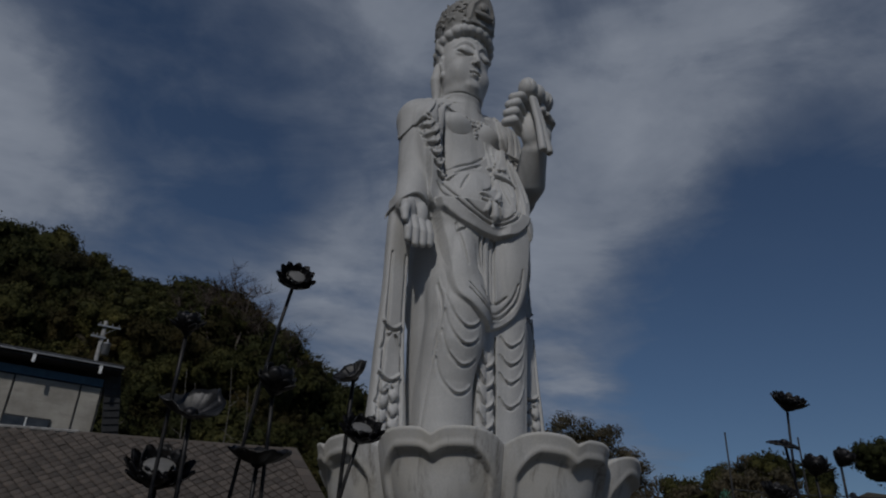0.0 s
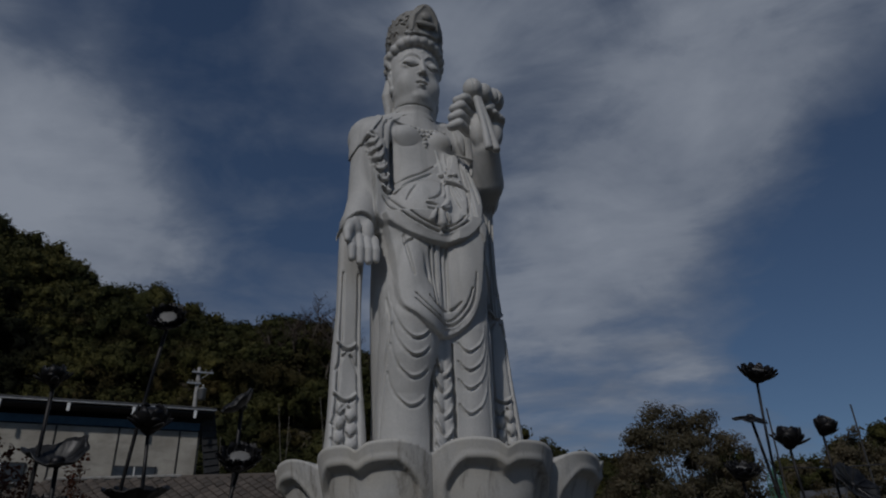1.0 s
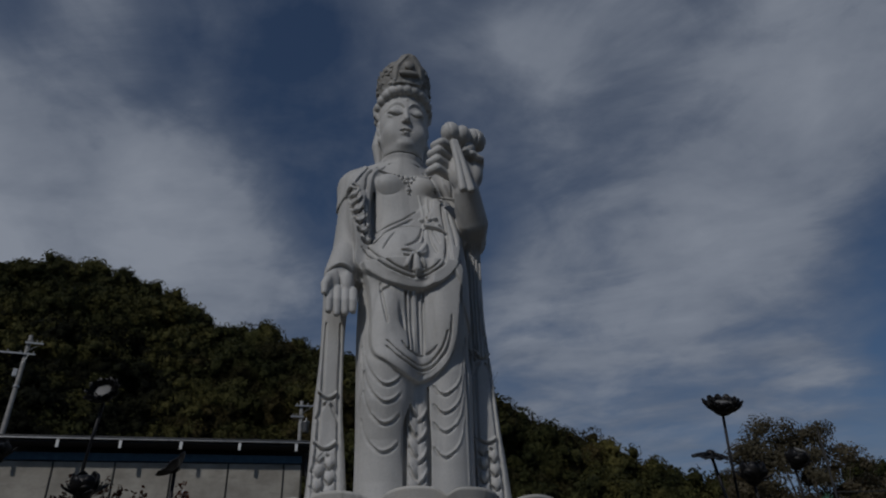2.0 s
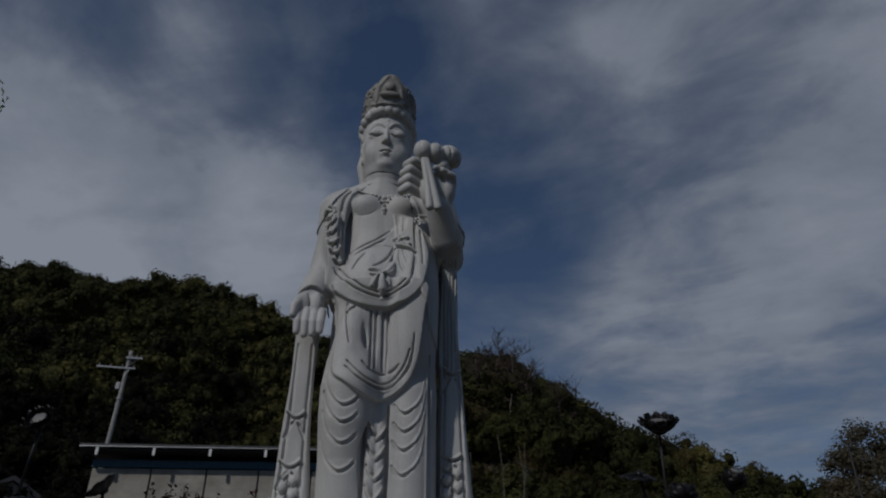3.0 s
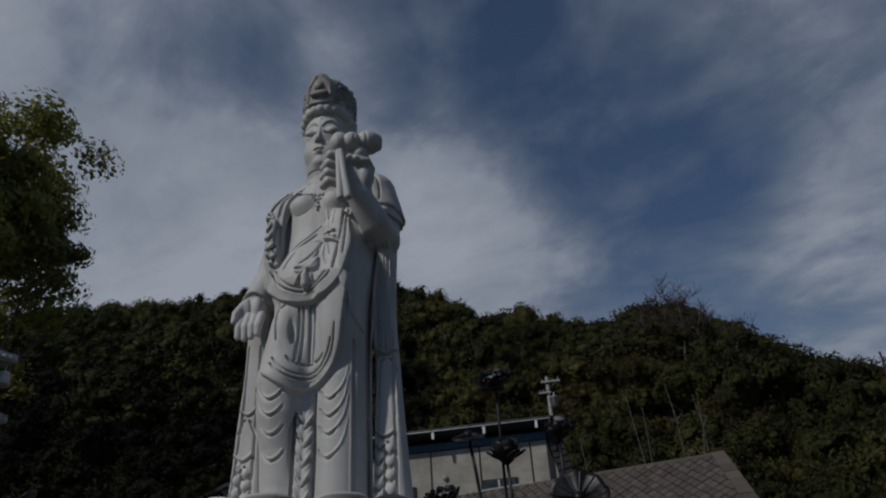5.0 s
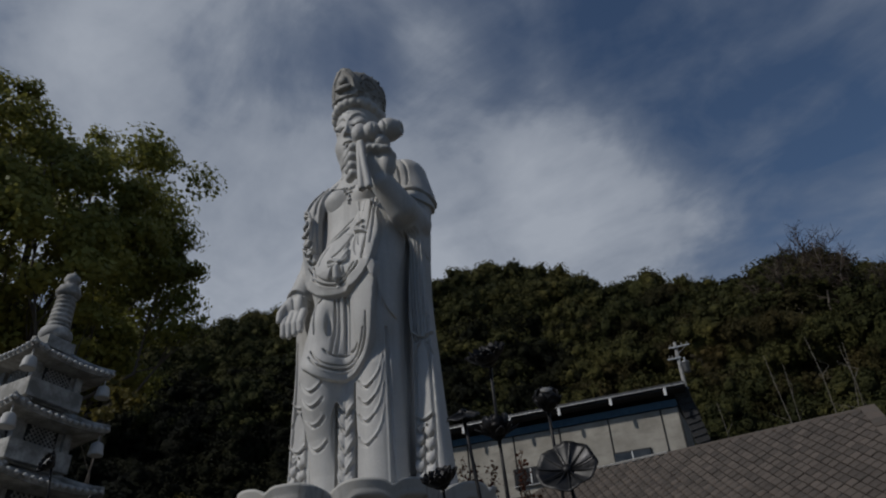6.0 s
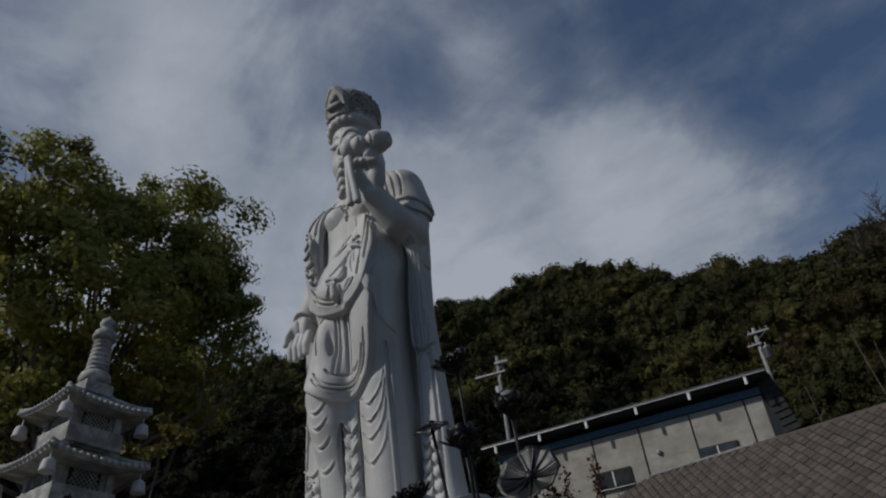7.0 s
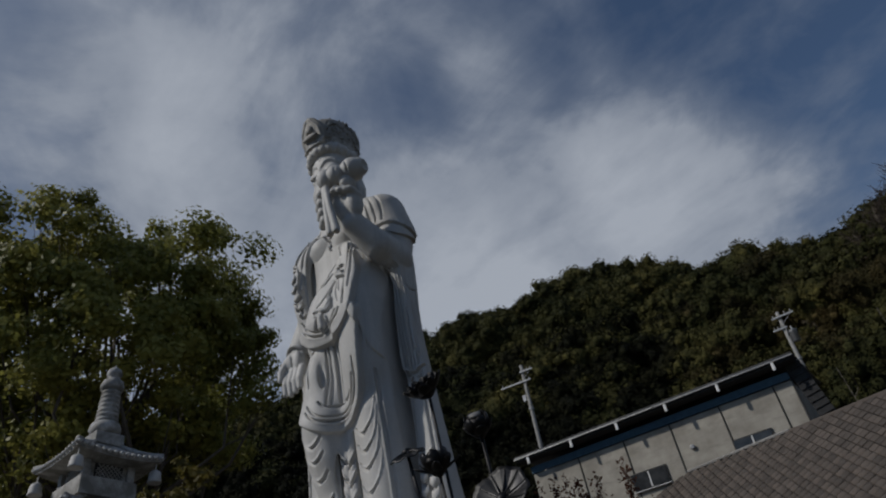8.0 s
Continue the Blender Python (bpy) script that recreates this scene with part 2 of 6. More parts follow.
def pydata(name, verts, faces, mat, smooth=True, parent=None):
    me = bpy.data.meshes.new(name)
    verts, faces = np.asarray(verts, np.float32), np.asarray(faces, np.int32)
    k = faces.shape[1]
    me.vertices.add(len(verts))
    me.vertices.foreach_set("co", verts.ravel())
    me.loops.add(faces.size)
    me.loops.foreach_set("vertex_index", faces.ravel())
    me.polygons.add(len(faces))
    me.polygons.foreach_set("loop_start", np.arange(0, faces.size, k, dtype=np.int32))
    me.update(calc_edges=True)
    me.materials.append(mat)
    if smooth:
        me.shade_smooth()
    ob = new(name, me)
    if parent:
        ob.parent = parent
    return ob


def box(bm, size, at=(0, 0, 0), turn=(0, 0, 0), bevel=0.0):
    made = bmesh.ops.create_cube(bm, size=1.0, matrix=pose(*at, *turn) @ Matrix.Diagonal((*size, 1)))["verts"]
    if bevel:
        edges = list({e for v in made for e in v.link_edges})
        bmesh.ops.bevel(bm, geom=edges, offset=bevel, segments=2, affect="EDGES", profile=0.6)
    return bm


def boxed(size, at=(0, 0, 0), turn=(0, 0, 0), bevel=0.01):
    return box(bmesh.new(), size, at, turn, bevel)


def tube(bm, points, radii, sides=8, flat=1.0):
    """A round bar through the points, with a radius at each."""
    pts = [Vector(p) for p in points]
    if isinstance(radii, (int, float)):
        radii = [radii] * len(pts)
    rings, side = [], None
    for i, p in enumerate(pts):
        d = (pts[min(i + 1, len(pts) - 1)] - pts[max(i - 1, 0)]).normalized()
        side = (side - d * side.dot(d)).normalized() if side else d.orthogonal().normalized()
        up = d.cross(side)
        rings.append([bm.verts.new(p + (side * math.cos(a) * flat + up * math.sin(a)) * radii[i]) for a in (2 * math.pi * k / sides for k in range(sides))])
    for a, b in zip(rings, rings[1:]):
        for k in range(sides):
            bm.faces.new((a[k], a[(k + 1) % sides], b[(k + 1) % sides], b[k]))
    bm.faces.new(rings[0][::-1])
    bm.faces.new(rings[-1])
    return bm


def turned(bm, profile, sides=24, at=(0, 0, 0)):
    """A body of revolution: radius and height along the profile."""
    rings = []
    for r, z in profile:
        rings.append([bm.verts.new((at[0] + r * math.cos(2 * math.pi * k / sides), at[1] + r * math.sin(2 * math.pi * k / sides), at[2] + z)) for k in range(sides)])
    for a, b in zip(rings, rings[1:]):
        for k in range(sides):
            bm.faces.new((a[k], a[(k + 1) % sides], b[(k + 1) % sides], b[k]))
    bm.faces.new(rings[0][::-1])
    bm.faces.new(rings[-1])
    return bm

# ---- ground, hills and woods ----
HOME = Vector((3.0, 2.0, 0.0))
# hills behind, out of view, are raised to block some of the sky's fill light
AZ = [-180, -120, -95, -76, -70, -66, -62, -60, -56, -52, -49, -46, -43, -40, -36, -30, -27, -24, -21, -19, -17, -15, -12, -10, -5, -1, 2, 10, 24, 32, 50, 90, 180]
SKYLINE = [14.1, 15.1, 20.1, 22.4, 24.0, 24.6, 25.5, 26.4, 25.9, 27.2, 27.1, 26.7, 26.0, 24.9, 25.1, 24.5, 23.8, 24.9, 25.4, 24.5, 23.1, 21.7, 20.1, 18.7, 17.5, 15.5, 14.1, 15.1, 15.6, 16.6, 16.1, 14.1, 14.1]
REACH_AZ, REACH = [-180, -120, -95, -76, -51, -44, -36, -27, -21, -14, -4, 10, 24, 50, 90, 180], [70, 80, 90, 95, 95, 92, 82, 68, 60, 57, 55, 55, 60, 60, 65, 70]


def hill(az, d):
    """The ground's height at a compass angle and distance from HOME."""
    top = np.interp(az, REACH_AZ, REACH)
    tall = np.maximum(top * np.tan(np.radians(np.interp(az, AZ, SKYLINE))) - 6.2, 1.0)
    t = np.clip((d - 38.0) / (top - 38.0), 0, 1)
    rise = tall * (0.35 * t + 0.65 * t * t * (3 - 2 * t))
    far = np.clip((d - top) / 900.0, 0, 1)
    return rise * (1 - 0.85 * far)


def make_ground():
    ds = np.array([0.0, 10, 20, 30, 36, 40, 46, 52, 58, 65, 72, 80, 88, 96, 110, 140, 220, 500, 1200, 3000])
    azs = np.linspace(-180, 180, 181)[:-1]
    bumpy = np.random.default_rng(3).normal(0, 0.35, (len(ds), len(azs)))
    verts = []
    for i, d in enumerate(ds):
        z = hill(azs, np.full_like(azs, d)) + bumpy[i] * (d > 40)
        a = np.radians(azs)
        verts.append(np.stack([HOME.x + d * np.sin(a), HOME.y + d * np.cos(a), z], 1))
    verts = np.concatenate(verts)
    m = len(azs)
    k = np.arange(m)
    faces = np.concatenate([np.stack([i * m + k, i * m + (k + 1) % m, (i + 1) * m + (k + 1) % m, (i + 1) * m + k], 1)[:, ::-1] for i in range(len(ds) - 1)])
    ob = pydata("ground", verts, faces, EARTH)
    tagged(ob, "brown leaf-littered ground rising into wooded hills", "ground", kind="structure")


def spread_leaves(rng, n, out, loose, droop):
    """Two directions in each leaf's blade; with out given, blades lie across it, as on the outside of a crown."""
    d = rng.normal(size=(n, 3))
    d[:, 2] = d[:, 2] * 0.6 - droop * 0.5
    if out is None:
        s = np.cross(d, rng.normal(size=(n, 3)))
    else:
        face = out + rng.normal(size=(n, 3)) * loose
        s = np.cross(d, face)
        d = np.cross(face, s)
    d /= np.linalg.norm(d, axis=1, keepdims=True)
    s /= np.linalg.norm(s, axis=1, keepdims=True)
    return d, s


def leaf_quads(rng, centres, size, droop=0.3, out=None):
    """Small folded leaves at the given centres: verts and faces."""
    n = len(centres)
    d, s = spread_leaves(rng, n, out, .55, droop)
    length = (size * rng.uniform(0.6, 1.3, n))[:, None]
    wide = length * rng.uniform(0.45, 0.75, n)[:, None]
    up = np.cross(d, s) * length * 0.12
    v = np.stack([centres - d * length * 0.5, centres + s * wide * 0.5 + up, centres + d * length * 0.5, centres - s * wide * 0.5 + up], 1).reshape(-1, 3)
    f = np.arange(4 * n).reshape(n, 4)
    return v, f


def leaf_tris(rng, centres, size, out):
    """Single-faced small leaves for far crowns."""
    n = len(centres)
    d, s = spread_leaves(rng, n, out, .75, .2)
    length = (size * rng.uniform(0.6, 1.3, n))[:, None]
    v = np.stack([centres - d * length * .5, centres + d * length * .35 + s * length * .32, centres + d * length * .35 - s * length * .32], 1).reshape(-1, 3)
    return v, np.arange(3 * n).reshape(n, 3)


def ball_net(nu=6, nw=3):
    """Directions and faces of a coarse closed ball."""
    rows = [(math.sin(math.pi * (j + 1) / (nw + 1)), math.cos(math.pi * (j + 1) / (nw + 1))) for j in range(nw)]
    v = [(r * math.cos(2 * math.pi * (k + .5 * j) / nu), r * math.sin(2 * math.pi * (k + .5 * j) / nu), z) for j, (r, z) in enumerate(rows) for k in range(nu)]
    f = []
    for j in range(nw - 1):
        for k in range(nu):
            a, b, c, d = j * nu + k, j * nu + (k + 1) % nu, (j + 1) * nu + (k + 1) % nu, (j + 1) * nu + k
            f += [(a, d, b), (b, d, c)]
    top, low = len(v), len(v) + 1
    for k in range(nu):
        f += [(top, k, (k + 1) % nu), (low, (nw - 1) * nu + (k + 1) % nu, (nw - 1) * nu + k)]
    return np.array(v + [(0, 0, 1), (0, 0, -1)]), np.array(f)


def far_crown(rng, leaves, tall, lumps, leaf, fill):
    """A far tree of about unit radius, its foot at height 0: a dome of many small knobbly lumps under a coat of fine leaves."""
    c = rng.normal(size=(lumps, 3))
    c /= np.linalg.norm(c, axis=1, keepdims=True)
    c[:, 2] = np.abs(c[:, 2]) * 1.05 - 0.25
    c *= rng.uniform(0.45, 0.80, lumps)[:, None]
    r = rng.uniform(0.15, 0.34, lumps)
    # the last lump is the core of the crown
    c, r = np.concatenate([c, [[0, 0, -.12]]]), np.append(r, .60)
    pick = rng.choice(lumps + 1, leaves, p=r ** 2 / (r ** 2).sum())
    d = rng.normal(size=(leaves, 3))
    d[:, 2] += .25
    d /= np.linalg.norm(d, axis=1, keepdims=True)
    p = c[pick] + d * (r[pick] * rng.uniform(0.80, 1.16, leaves))[:, None]
    out = d + p * .5
    scale, lift = np.array([1, 1, tall * 0.5]), np.array([0, 0, tall * .5])
    v1, f1 = leaf_tris(rng, p * scale + lift, leaf / 3.0, out / np.linalg.norm(out, axis=1, keepdims=True))
    net, nf = ball_net(5, 2)
    vs, fs, base = [v1], [f1], len(v1)
    for k in range(lumps):
        vs.append((c[k] + net * (r[k] * fill * rng.uniform(.60, 1.15, len(net)))[:, None]) * scale + lift)
        fs.append(nf + base)
        base += len(net)
    net, nf = ball_net(9, 5)
    vs.append((c[-1] + net * rng.uniform(.40, .60, len(net))[:, None]) * scale + lift)
    fs.append(nf + base)
    return np.concatenate(vs), np.concatenate(fs)


def scatter_woods(name, mat, rng, count, az_lo, az_hi, d_lo, d_hi, label, leaf=0.28, leaves=1900, small=2.4, big=4.6, fill=.78):
    kinds = []
    for _ in range(8):
        tall = rng.uniform(1.5, 2.0)
        kinds.append(far_crown(rng, leaves, tall, rng.integers(17, 23), leaf, fill))
    vs, fs, base = [], [], 0
    placed = []
    tries = 0
    while len(placed) < count and tries < count * 60:
        tries += 1
        az, d = rng.uniform(az_lo, az_hi), math.sqrt(rng.uniform(d_lo ** 2, d_hi ** 2))
        if d > np.interp(az, REACH_AZ, REACH) + 3:
            continue
        x, y = HOME.x + d * math.sin(radians(az)), HOME.y + d * math.cos(radians(az))
        if in_yard(x, y) or (name == "far_woods" and az < -50 and d < 62):
            continue
        size = rng.uniform(small, big)
        if any((x - a) ** 2 + (y - b) ** 2 < (0.40 * (size + s)) ** 2 for a, b, s in placed):
            continue
        placed.append((x, y, size))
        v, f = kinds[rng.integers(0, len(kinds))]
        a = rng.uniform(0, 6.28)
        rot = np.array([[math.cos(a), -math.sin(a), 0], [math.sin(a), math.cos(a), 0], [0, 0, 1]])
        z = float(hill(np.array(az), np.array(d))) + rng.uniform(0.2, 1.2) - 0.8
        vs.append((v * size * np.array([1, 1, rng.uniform(0.9, 1.15)])) @ rot.T + np.array([x, y, z]))
        fs.append(f + base)
        base += len(v)
    ob = pydata(name, np.concatenate(vs), np.concatenate(fs), mat, smooth=False)
    return tagged(ob, label, "trees", kind="stuff")


# the building's own axes: along its front to the far end, and out of its front
B_AT, B_ALONG, B_OUT = Vector((-15.061, 30.469, 0)), Vector((-0.8558, -0.5173, 0)), Vector((0.5173, -0.8558, 0))


def in_yard(x, y):
    """True on the building's terrace and in front of it."""
    rel = Vector((x, y, 0)) - B_AT
    along, out = rel.dot(B_ALONG), rel.dot(B_OUT)
    return (-3 < along < 18 and out > -8) or (y < 34 and x > -30 and out > -6 and x < 2)


make_ground()
rng = np.random.default_rng(11)
scatter_woods("evergreen_woods", SHADED_EVERGREEN, rng, 260, -104, -40, 38, 72, "dense evergreen trees low on the hillside, coloured dark for the shade there", leaf=.29, leaves=1600, small=2.4, big=3.6)
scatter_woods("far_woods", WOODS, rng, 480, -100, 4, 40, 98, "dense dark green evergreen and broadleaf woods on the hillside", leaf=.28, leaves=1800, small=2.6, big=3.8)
scatter_woods("autumn_woods", SHADED_BROWN_LEAVES, rng, 80, -40, 8, 42, 70, "rust-tinged autumn trees among the green woods", leaf=.21, leaves=3200, small=2.0, big=3.4, fill=.7)
scatter_woods("olive_thicket", SUNLIT_OLIVE, rng, 26, -76, -60, 38, 46, "olive green bushes coloured as a sunlit clump below the dark trees", leaf=.22, leaves=2400, small=2.4, big=3.6)
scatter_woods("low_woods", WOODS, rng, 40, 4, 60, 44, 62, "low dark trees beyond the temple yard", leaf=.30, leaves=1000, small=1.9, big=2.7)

# ---- the great statue: one carved body ----
class Clay:
    """A solid in a grid of distances, to which round forms are added and from which they are cut."""

    def __init__(self, lo, hi, step):
        self.lo, self.step = np.array(lo, np.float32), step
        self.n = np.ceil((np.array(hi) - self.lo) / step).astype(int) + 1
        self.axes = [self.lo[i] + step * np.arange(self.n[i], dtype=np.float32) for i in range(3)]
        self.d = np.full(self.n, 0.4, np.float32)
        self.kept = (None, None, None)

    def slide(self, dx):
        """Work from here on in widths counted from a line dx further to the left."""
        self.lo[0] -= dx
        self.axes[0] = self.axes[0] - np.float32(dx)

    def room(self, lo, hi):
        a = np.clip(((np.array(lo) - self.lo) / self.step).astype(int) - 1, 0, self.n - 1)
        b = np.clip(((np.array(hi) - self.lo) / self.step).astype(int) + 2, 1, self.n)
        cut = tuple(slice(i, max(j, i + 1)) for i, j in zip(a, b))
        x, y, z = (self.axes[i][cut[i]] for i in range(3))
        return cut, x[:, None, None], y[None, :, None], z[None, None, :]

    def join(self, cut, new_d, k):
        old = self.d[cut]
        h = np.clip(0.5 + 0.5 * (new_d - old) / k, 0, 1)
        self.d[cut] = new_d + (old - new_d) * h - k * h * (1 - h)

    def carve(self, cut, new_d, k):
        old = self.d[cut]
        h = np.clip(0.5 - 0.5 * (old + new_d) / k, 0, 1)
        self.d[cut] = old + (-new_d - old) * h + k * h * (1 - h)

    def ball(self, c, r, k=0.03, away=False):
        r = np.array(r if hasattr(r, "__len__") else (r, r, r), np.float32)
        cut, x, y, z = self.room(np.array(c) - r - 2 * k - 0.02, np.array(c) + r + 2 * k + 0.02)
        p, q, s = (x - c[0]) / r[0], (y - c[1]) / r[1], (z - c[2]) / r[2]
        k0 = np.sqrt(p * p + q * q + s * s)
        k1 = np.sqrt((p / r[0]) ** 2 + (q / r[1]) ** 2 + (s / r[2]) ** 2) + 1e-6
        (self.carve if away else self.join)(cut, k0 * (k0 - 1) / k1, k)

    def rod_field(self, a, b, ra, rb, m):
        a, b = np.array(a, np.float32), np.array(b, np.float32)
        cut, x, y, z = self.room(np.minimum(a, b) - m, np.maximum(a, b) + m)
        ab = b - a
        t = np.clip(((x - a[0]) * ab[0] + (y - a[1]) * ab[1] + (z - a[2]) * ab[2]) / (ab @ ab + 1e-9), 0, 1)
        d = np.sqrt((x - a[0] - t * ab[0]) ** 2 + (y - a[1] - t * ab[1]) ** 2 + (z - a[2] - t * ab[2]) ** 2) - (ra + (rb - ra) * t)
        return cut, d

    def rod(self, a, b, ra, rb, k=0.03, away=False):
        (self.carve if away else self.join)(*self.rod_field(a, b, ra, rb, max(ra, rb) + 2 * k + 0.02), k)

    def line(self, pts, radii, k=0.03, away=False):
        if isinstance(radii, (int, float)):
            radii = [radii] * len(pts)
        m = max(radii) + 2 * k + 0.02
        p = np.array(pts, np.float32)
        whole = self.room(p.min(0) - m, p.max(0) + m)[0]
        best = np.full([s.stop - s.start for s in whole], 9.0, np.float32)
        for a, b, ra, rb in zip(pts, pts[1:], radii, radii[1:]):
            cut, d = self.rod_field(a, b, ra, rb, m)
            sub = tuple(slice(c.start - w.start, c.stop - w.start) for c, w in zip(cut, whole))
            best[sub] = np.minimum(best[sub], d)
        (self.carve if away else self.join)(whole, best, k)

    def loft(self, rows, k=0.05, power=2.4):
        """Rows of height, centre, half width, centre in depth, half depth."""
        t = np.array(rows, np.float32)
        t = t[np.argsort(t[:, 0])]
        reach = t[:, 2].max() + 0.1
        deep = t[:, 4].max() + 0.1
        cut, x, y, z = self.room((t[:, 1].min() - reach, t[:, 3].min() - deep, t[0, 0] - 0.06), (t[:, 1].max() + reach, t[:, 3].max() + deep, t[-1, 0] + 0.06))
        zz = z.ravel()
        c, w, cy, dp = (smooth_interp(zz, t[:, 0], t[:, i])[None, None, :] for i in (1, 2, 3, 4))
        q = (np.abs((x - c) / w) ** power + np.abs((y - cy) / dp) ** power) ** (1 / power)
        d = (q - 1) * np.minimum(w, dp)
        d = np.maximum(d, np.maximum(t[0, 0] - z, z - t[-1, 0]))
        self.join(cut, d.astype(np.float32), k)

    def front(self, x, z):
        """The foremost face at that width and height."""
        i = int(round((x - self.lo[0]) / self.step))
        j = int(round((z - self.lo[2]) / self.step))
        col = self.d[i, :, j]
        inside = np.nonzero(col < 0)[0]
        if not len(inside):
            return 0.0
        m = inside[-1]
        more = col[m] / (col[m] - col[m + 1]) if m + 1 < len(col) else 0.0
        return float(self.axes[1][m] + more * self.step)

    def drape(self, pts, radii, lift=0.0, k=0.02, away=False, steps=7):
        """A ridge or groove that lies on the front, drawn smoothly through points of width and height."""
        path = spline(pts, steps)
        if isinstance(radii, (int, float)):
            radii = [radii, radii]
        rs = np.interp(np.linspace(0, 1, len(path)), np.linspace(0, 1, len(radii)), radii)
        ys = np.array([self.front(x, z) for x, z in path])
        ys = np.convolve(np.pad(ys, 2, mode="edge"), np.ones(5) / 5, "valid")
        self.line([(x, y + lift, z) for (x, z), y in zip(path, ys)], list(rs), k, away)

    def groove(self, pts, r, deep=0.025, ends=0.6):
        """A crisp crease pressed into the front, fading out at its ends."""
        r = max(r, .0115)
        for lift in (0.004, -0.5 * deep, -deep):
            self.drape_at(pts, [r * ends, r, r, r, r * ends], lift)

    def drape_at(self, pts, radii, lift):
        key = tuple(map(tuple, pts))
        if self.kept[0] != key:
            path = spline(pts, 7)
            ys = np.array([self.front(x, z) for x, z in path])
            self.kept = (key, path, np.convolve(np.pad(ys, 2, mode="edge"), np.ones(5) / 5, "valid"))
        path, ys = self.kept[1:]
        rs = np.interp(np.linspace(0, 1, len(path)), np.linspace(0, 1, len(radii)), radii)
        self.line([(x, y + lift, z) for (x, z), y in zip(path, ys)], list(rs), 0.007, True)

    def layer(self, pts, thick, blur=0.016, y0=-9.0):
        """A sheet of cloth laid over all that lies inside a loop of widths and heights."""
        loop = np.array(spline(pts + [pts[0]], 5), np.float32)
        cut, x, y, z = self.room((loop[:, 0].min() - .05, y0, loop[:, 1].min() - .05), (loop[:, 0].max() + .05, 9, loop[:, 1].max() + .05))
        px, pz = x[:, 0, :], z[:, 0, :]
        best = np.full(np.broadcast(px, pz).shape, 9.0, np.float32)
        inside = np.zeros(best.shape, bool)
        for (ax, az), (bx, bz) in zip(loop, np.roll(loop, -1, 0)):
            dx, dz = bx - ax, bz - az
            t = np.clip(((px - ax) * dx + (pz - az) * dz) / (dx * dx + dz * dz + 1e-9), 0, 1)
            best = np.minimum(best, np.hypot(px - ax - t * dx, pz - az - t * dz))
            if az != bz:
                inside ^= ((pz < az) != (pz < bz)) & (px < ax + (pz - az) * dx / dz)
        m = np.clip(np.where(inside, best, -best) / blur + .5, 0, 1)
        self.d[cut] -= (thick * m * m * (3 - 2 * m))[:, None, :]

    def flank(self, z, y):
        """The outermost face of the left side at that depth and height."""
        j = int(round((y - self.lo[1]) / self.step))
        k = int(round((z - self.lo[2]) / self.step))
        inside = np.nonzero(self.d[:, j, k] < 0)[0]
        return float(self.axes[0][inside[-1]]) if len(inside) else 0.6

    def seam(self, pts, r, lift=0.0, away=True):
        """A crease or ridge on the left side, through points of depth and height."""
        path = spline(pts, 6)
        self.line([(self.flank(z, y) + lift, y, z) for y, z in path], r, 0.005, away)

    def skin(self):
        """The faces of the solid's surface."""
        s = self.d < 0
        n = self.n
        count = np.zeros(n - 1, np.uint8)
        corners = [(i, j, k) for i in (0, 1) for j in (0, 1) for k in (0, 1)]
        for i, j, k in corners:
            count += s[i:n[0] - 1 + i, j:n[1] - 1 + j, k:n[2] - 1 + k]
        cells = np.argwhere((count > 0) & (count < 8))
        total = np.zeros((len(cells), 3), np.float64)
        hits = np.zeros(len(cells))
        for a in corners:
            for axis in range(3):
                if a[axis]:
                    continue
                b = list(a)
                b[axis] = 1
                ia, ib = cells + np.array(a), cells + np.array(b)
                da, db = self.d[tuple(ia.T)], self.d[tuple(ib.T)]
                on = (da < 0) != (db < 0)
                t = np.where(on, da / np.where(on, da - db, 1), 0)
                p = ia.astype(np.float64)
                p[:, axis] += t
                total[on] += p[on]
                hits[on] += 1
        verts = total / hits[:, None] * self.step + self.lo
        ids = np.full(n - 1, -1, np.int32)
        ids[tuple(cells.T)] = np.arange(len(cells))
        faces = []
        for axis in range(3):
            sa = [slice(1, -1)] * 3
            sb = [slice(1, -1)] * 3
            sa[axis], sb[axis] = slice(0, -1), slice(1, None)
            change = s[tuple(sa)] != s[tuple(sb)]
            at = np.argwhere(change)
            first = s[tuple(sa)][tuple(at.T)]
            at = at + np.array([0 if i == axis else 1 for i in range(3)])
            u, w = [(1, 2), (2, 0), (0, 1)][axis]
            eu, ew = np.eye(3, dtype=int)[u], np.eye(3, dtype=int)[w]
            quad = np.stack([ids[tuple((at - eu - ew).T)], ids[tuple((at - ew).T)], ids[tuple(at.T)], ids[tuple((at - eu).T)]], 1)
            quad[~first] = quad[~first][:, ::-1]
            faces.append(quad)
        return verts, np.concatenate(faces)


def smooth_interp(x, xs, ys):
    """Values between rows, eased so that no ring shows."""
    m = np.gradient(ys, xs)
    i = np.clip(np.searchsorted(xs, x) - 1, 0, len(xs) - 2)
    h = xs[i + 1] - xs[i]
    t = np.clip((x - xs[i]) / h, 0, 1)
    return ((2 * t ** 3 - 3 * t ** 2 + 1) * ys[i] + (t ** 3 - 2 * t ** 2 + t) * h * m[i] + (-2 * t ** 3 + 3 * t ** 2) * ys[i + 1] + (t ** 3 - t ** 2) * h * m[i + 1])


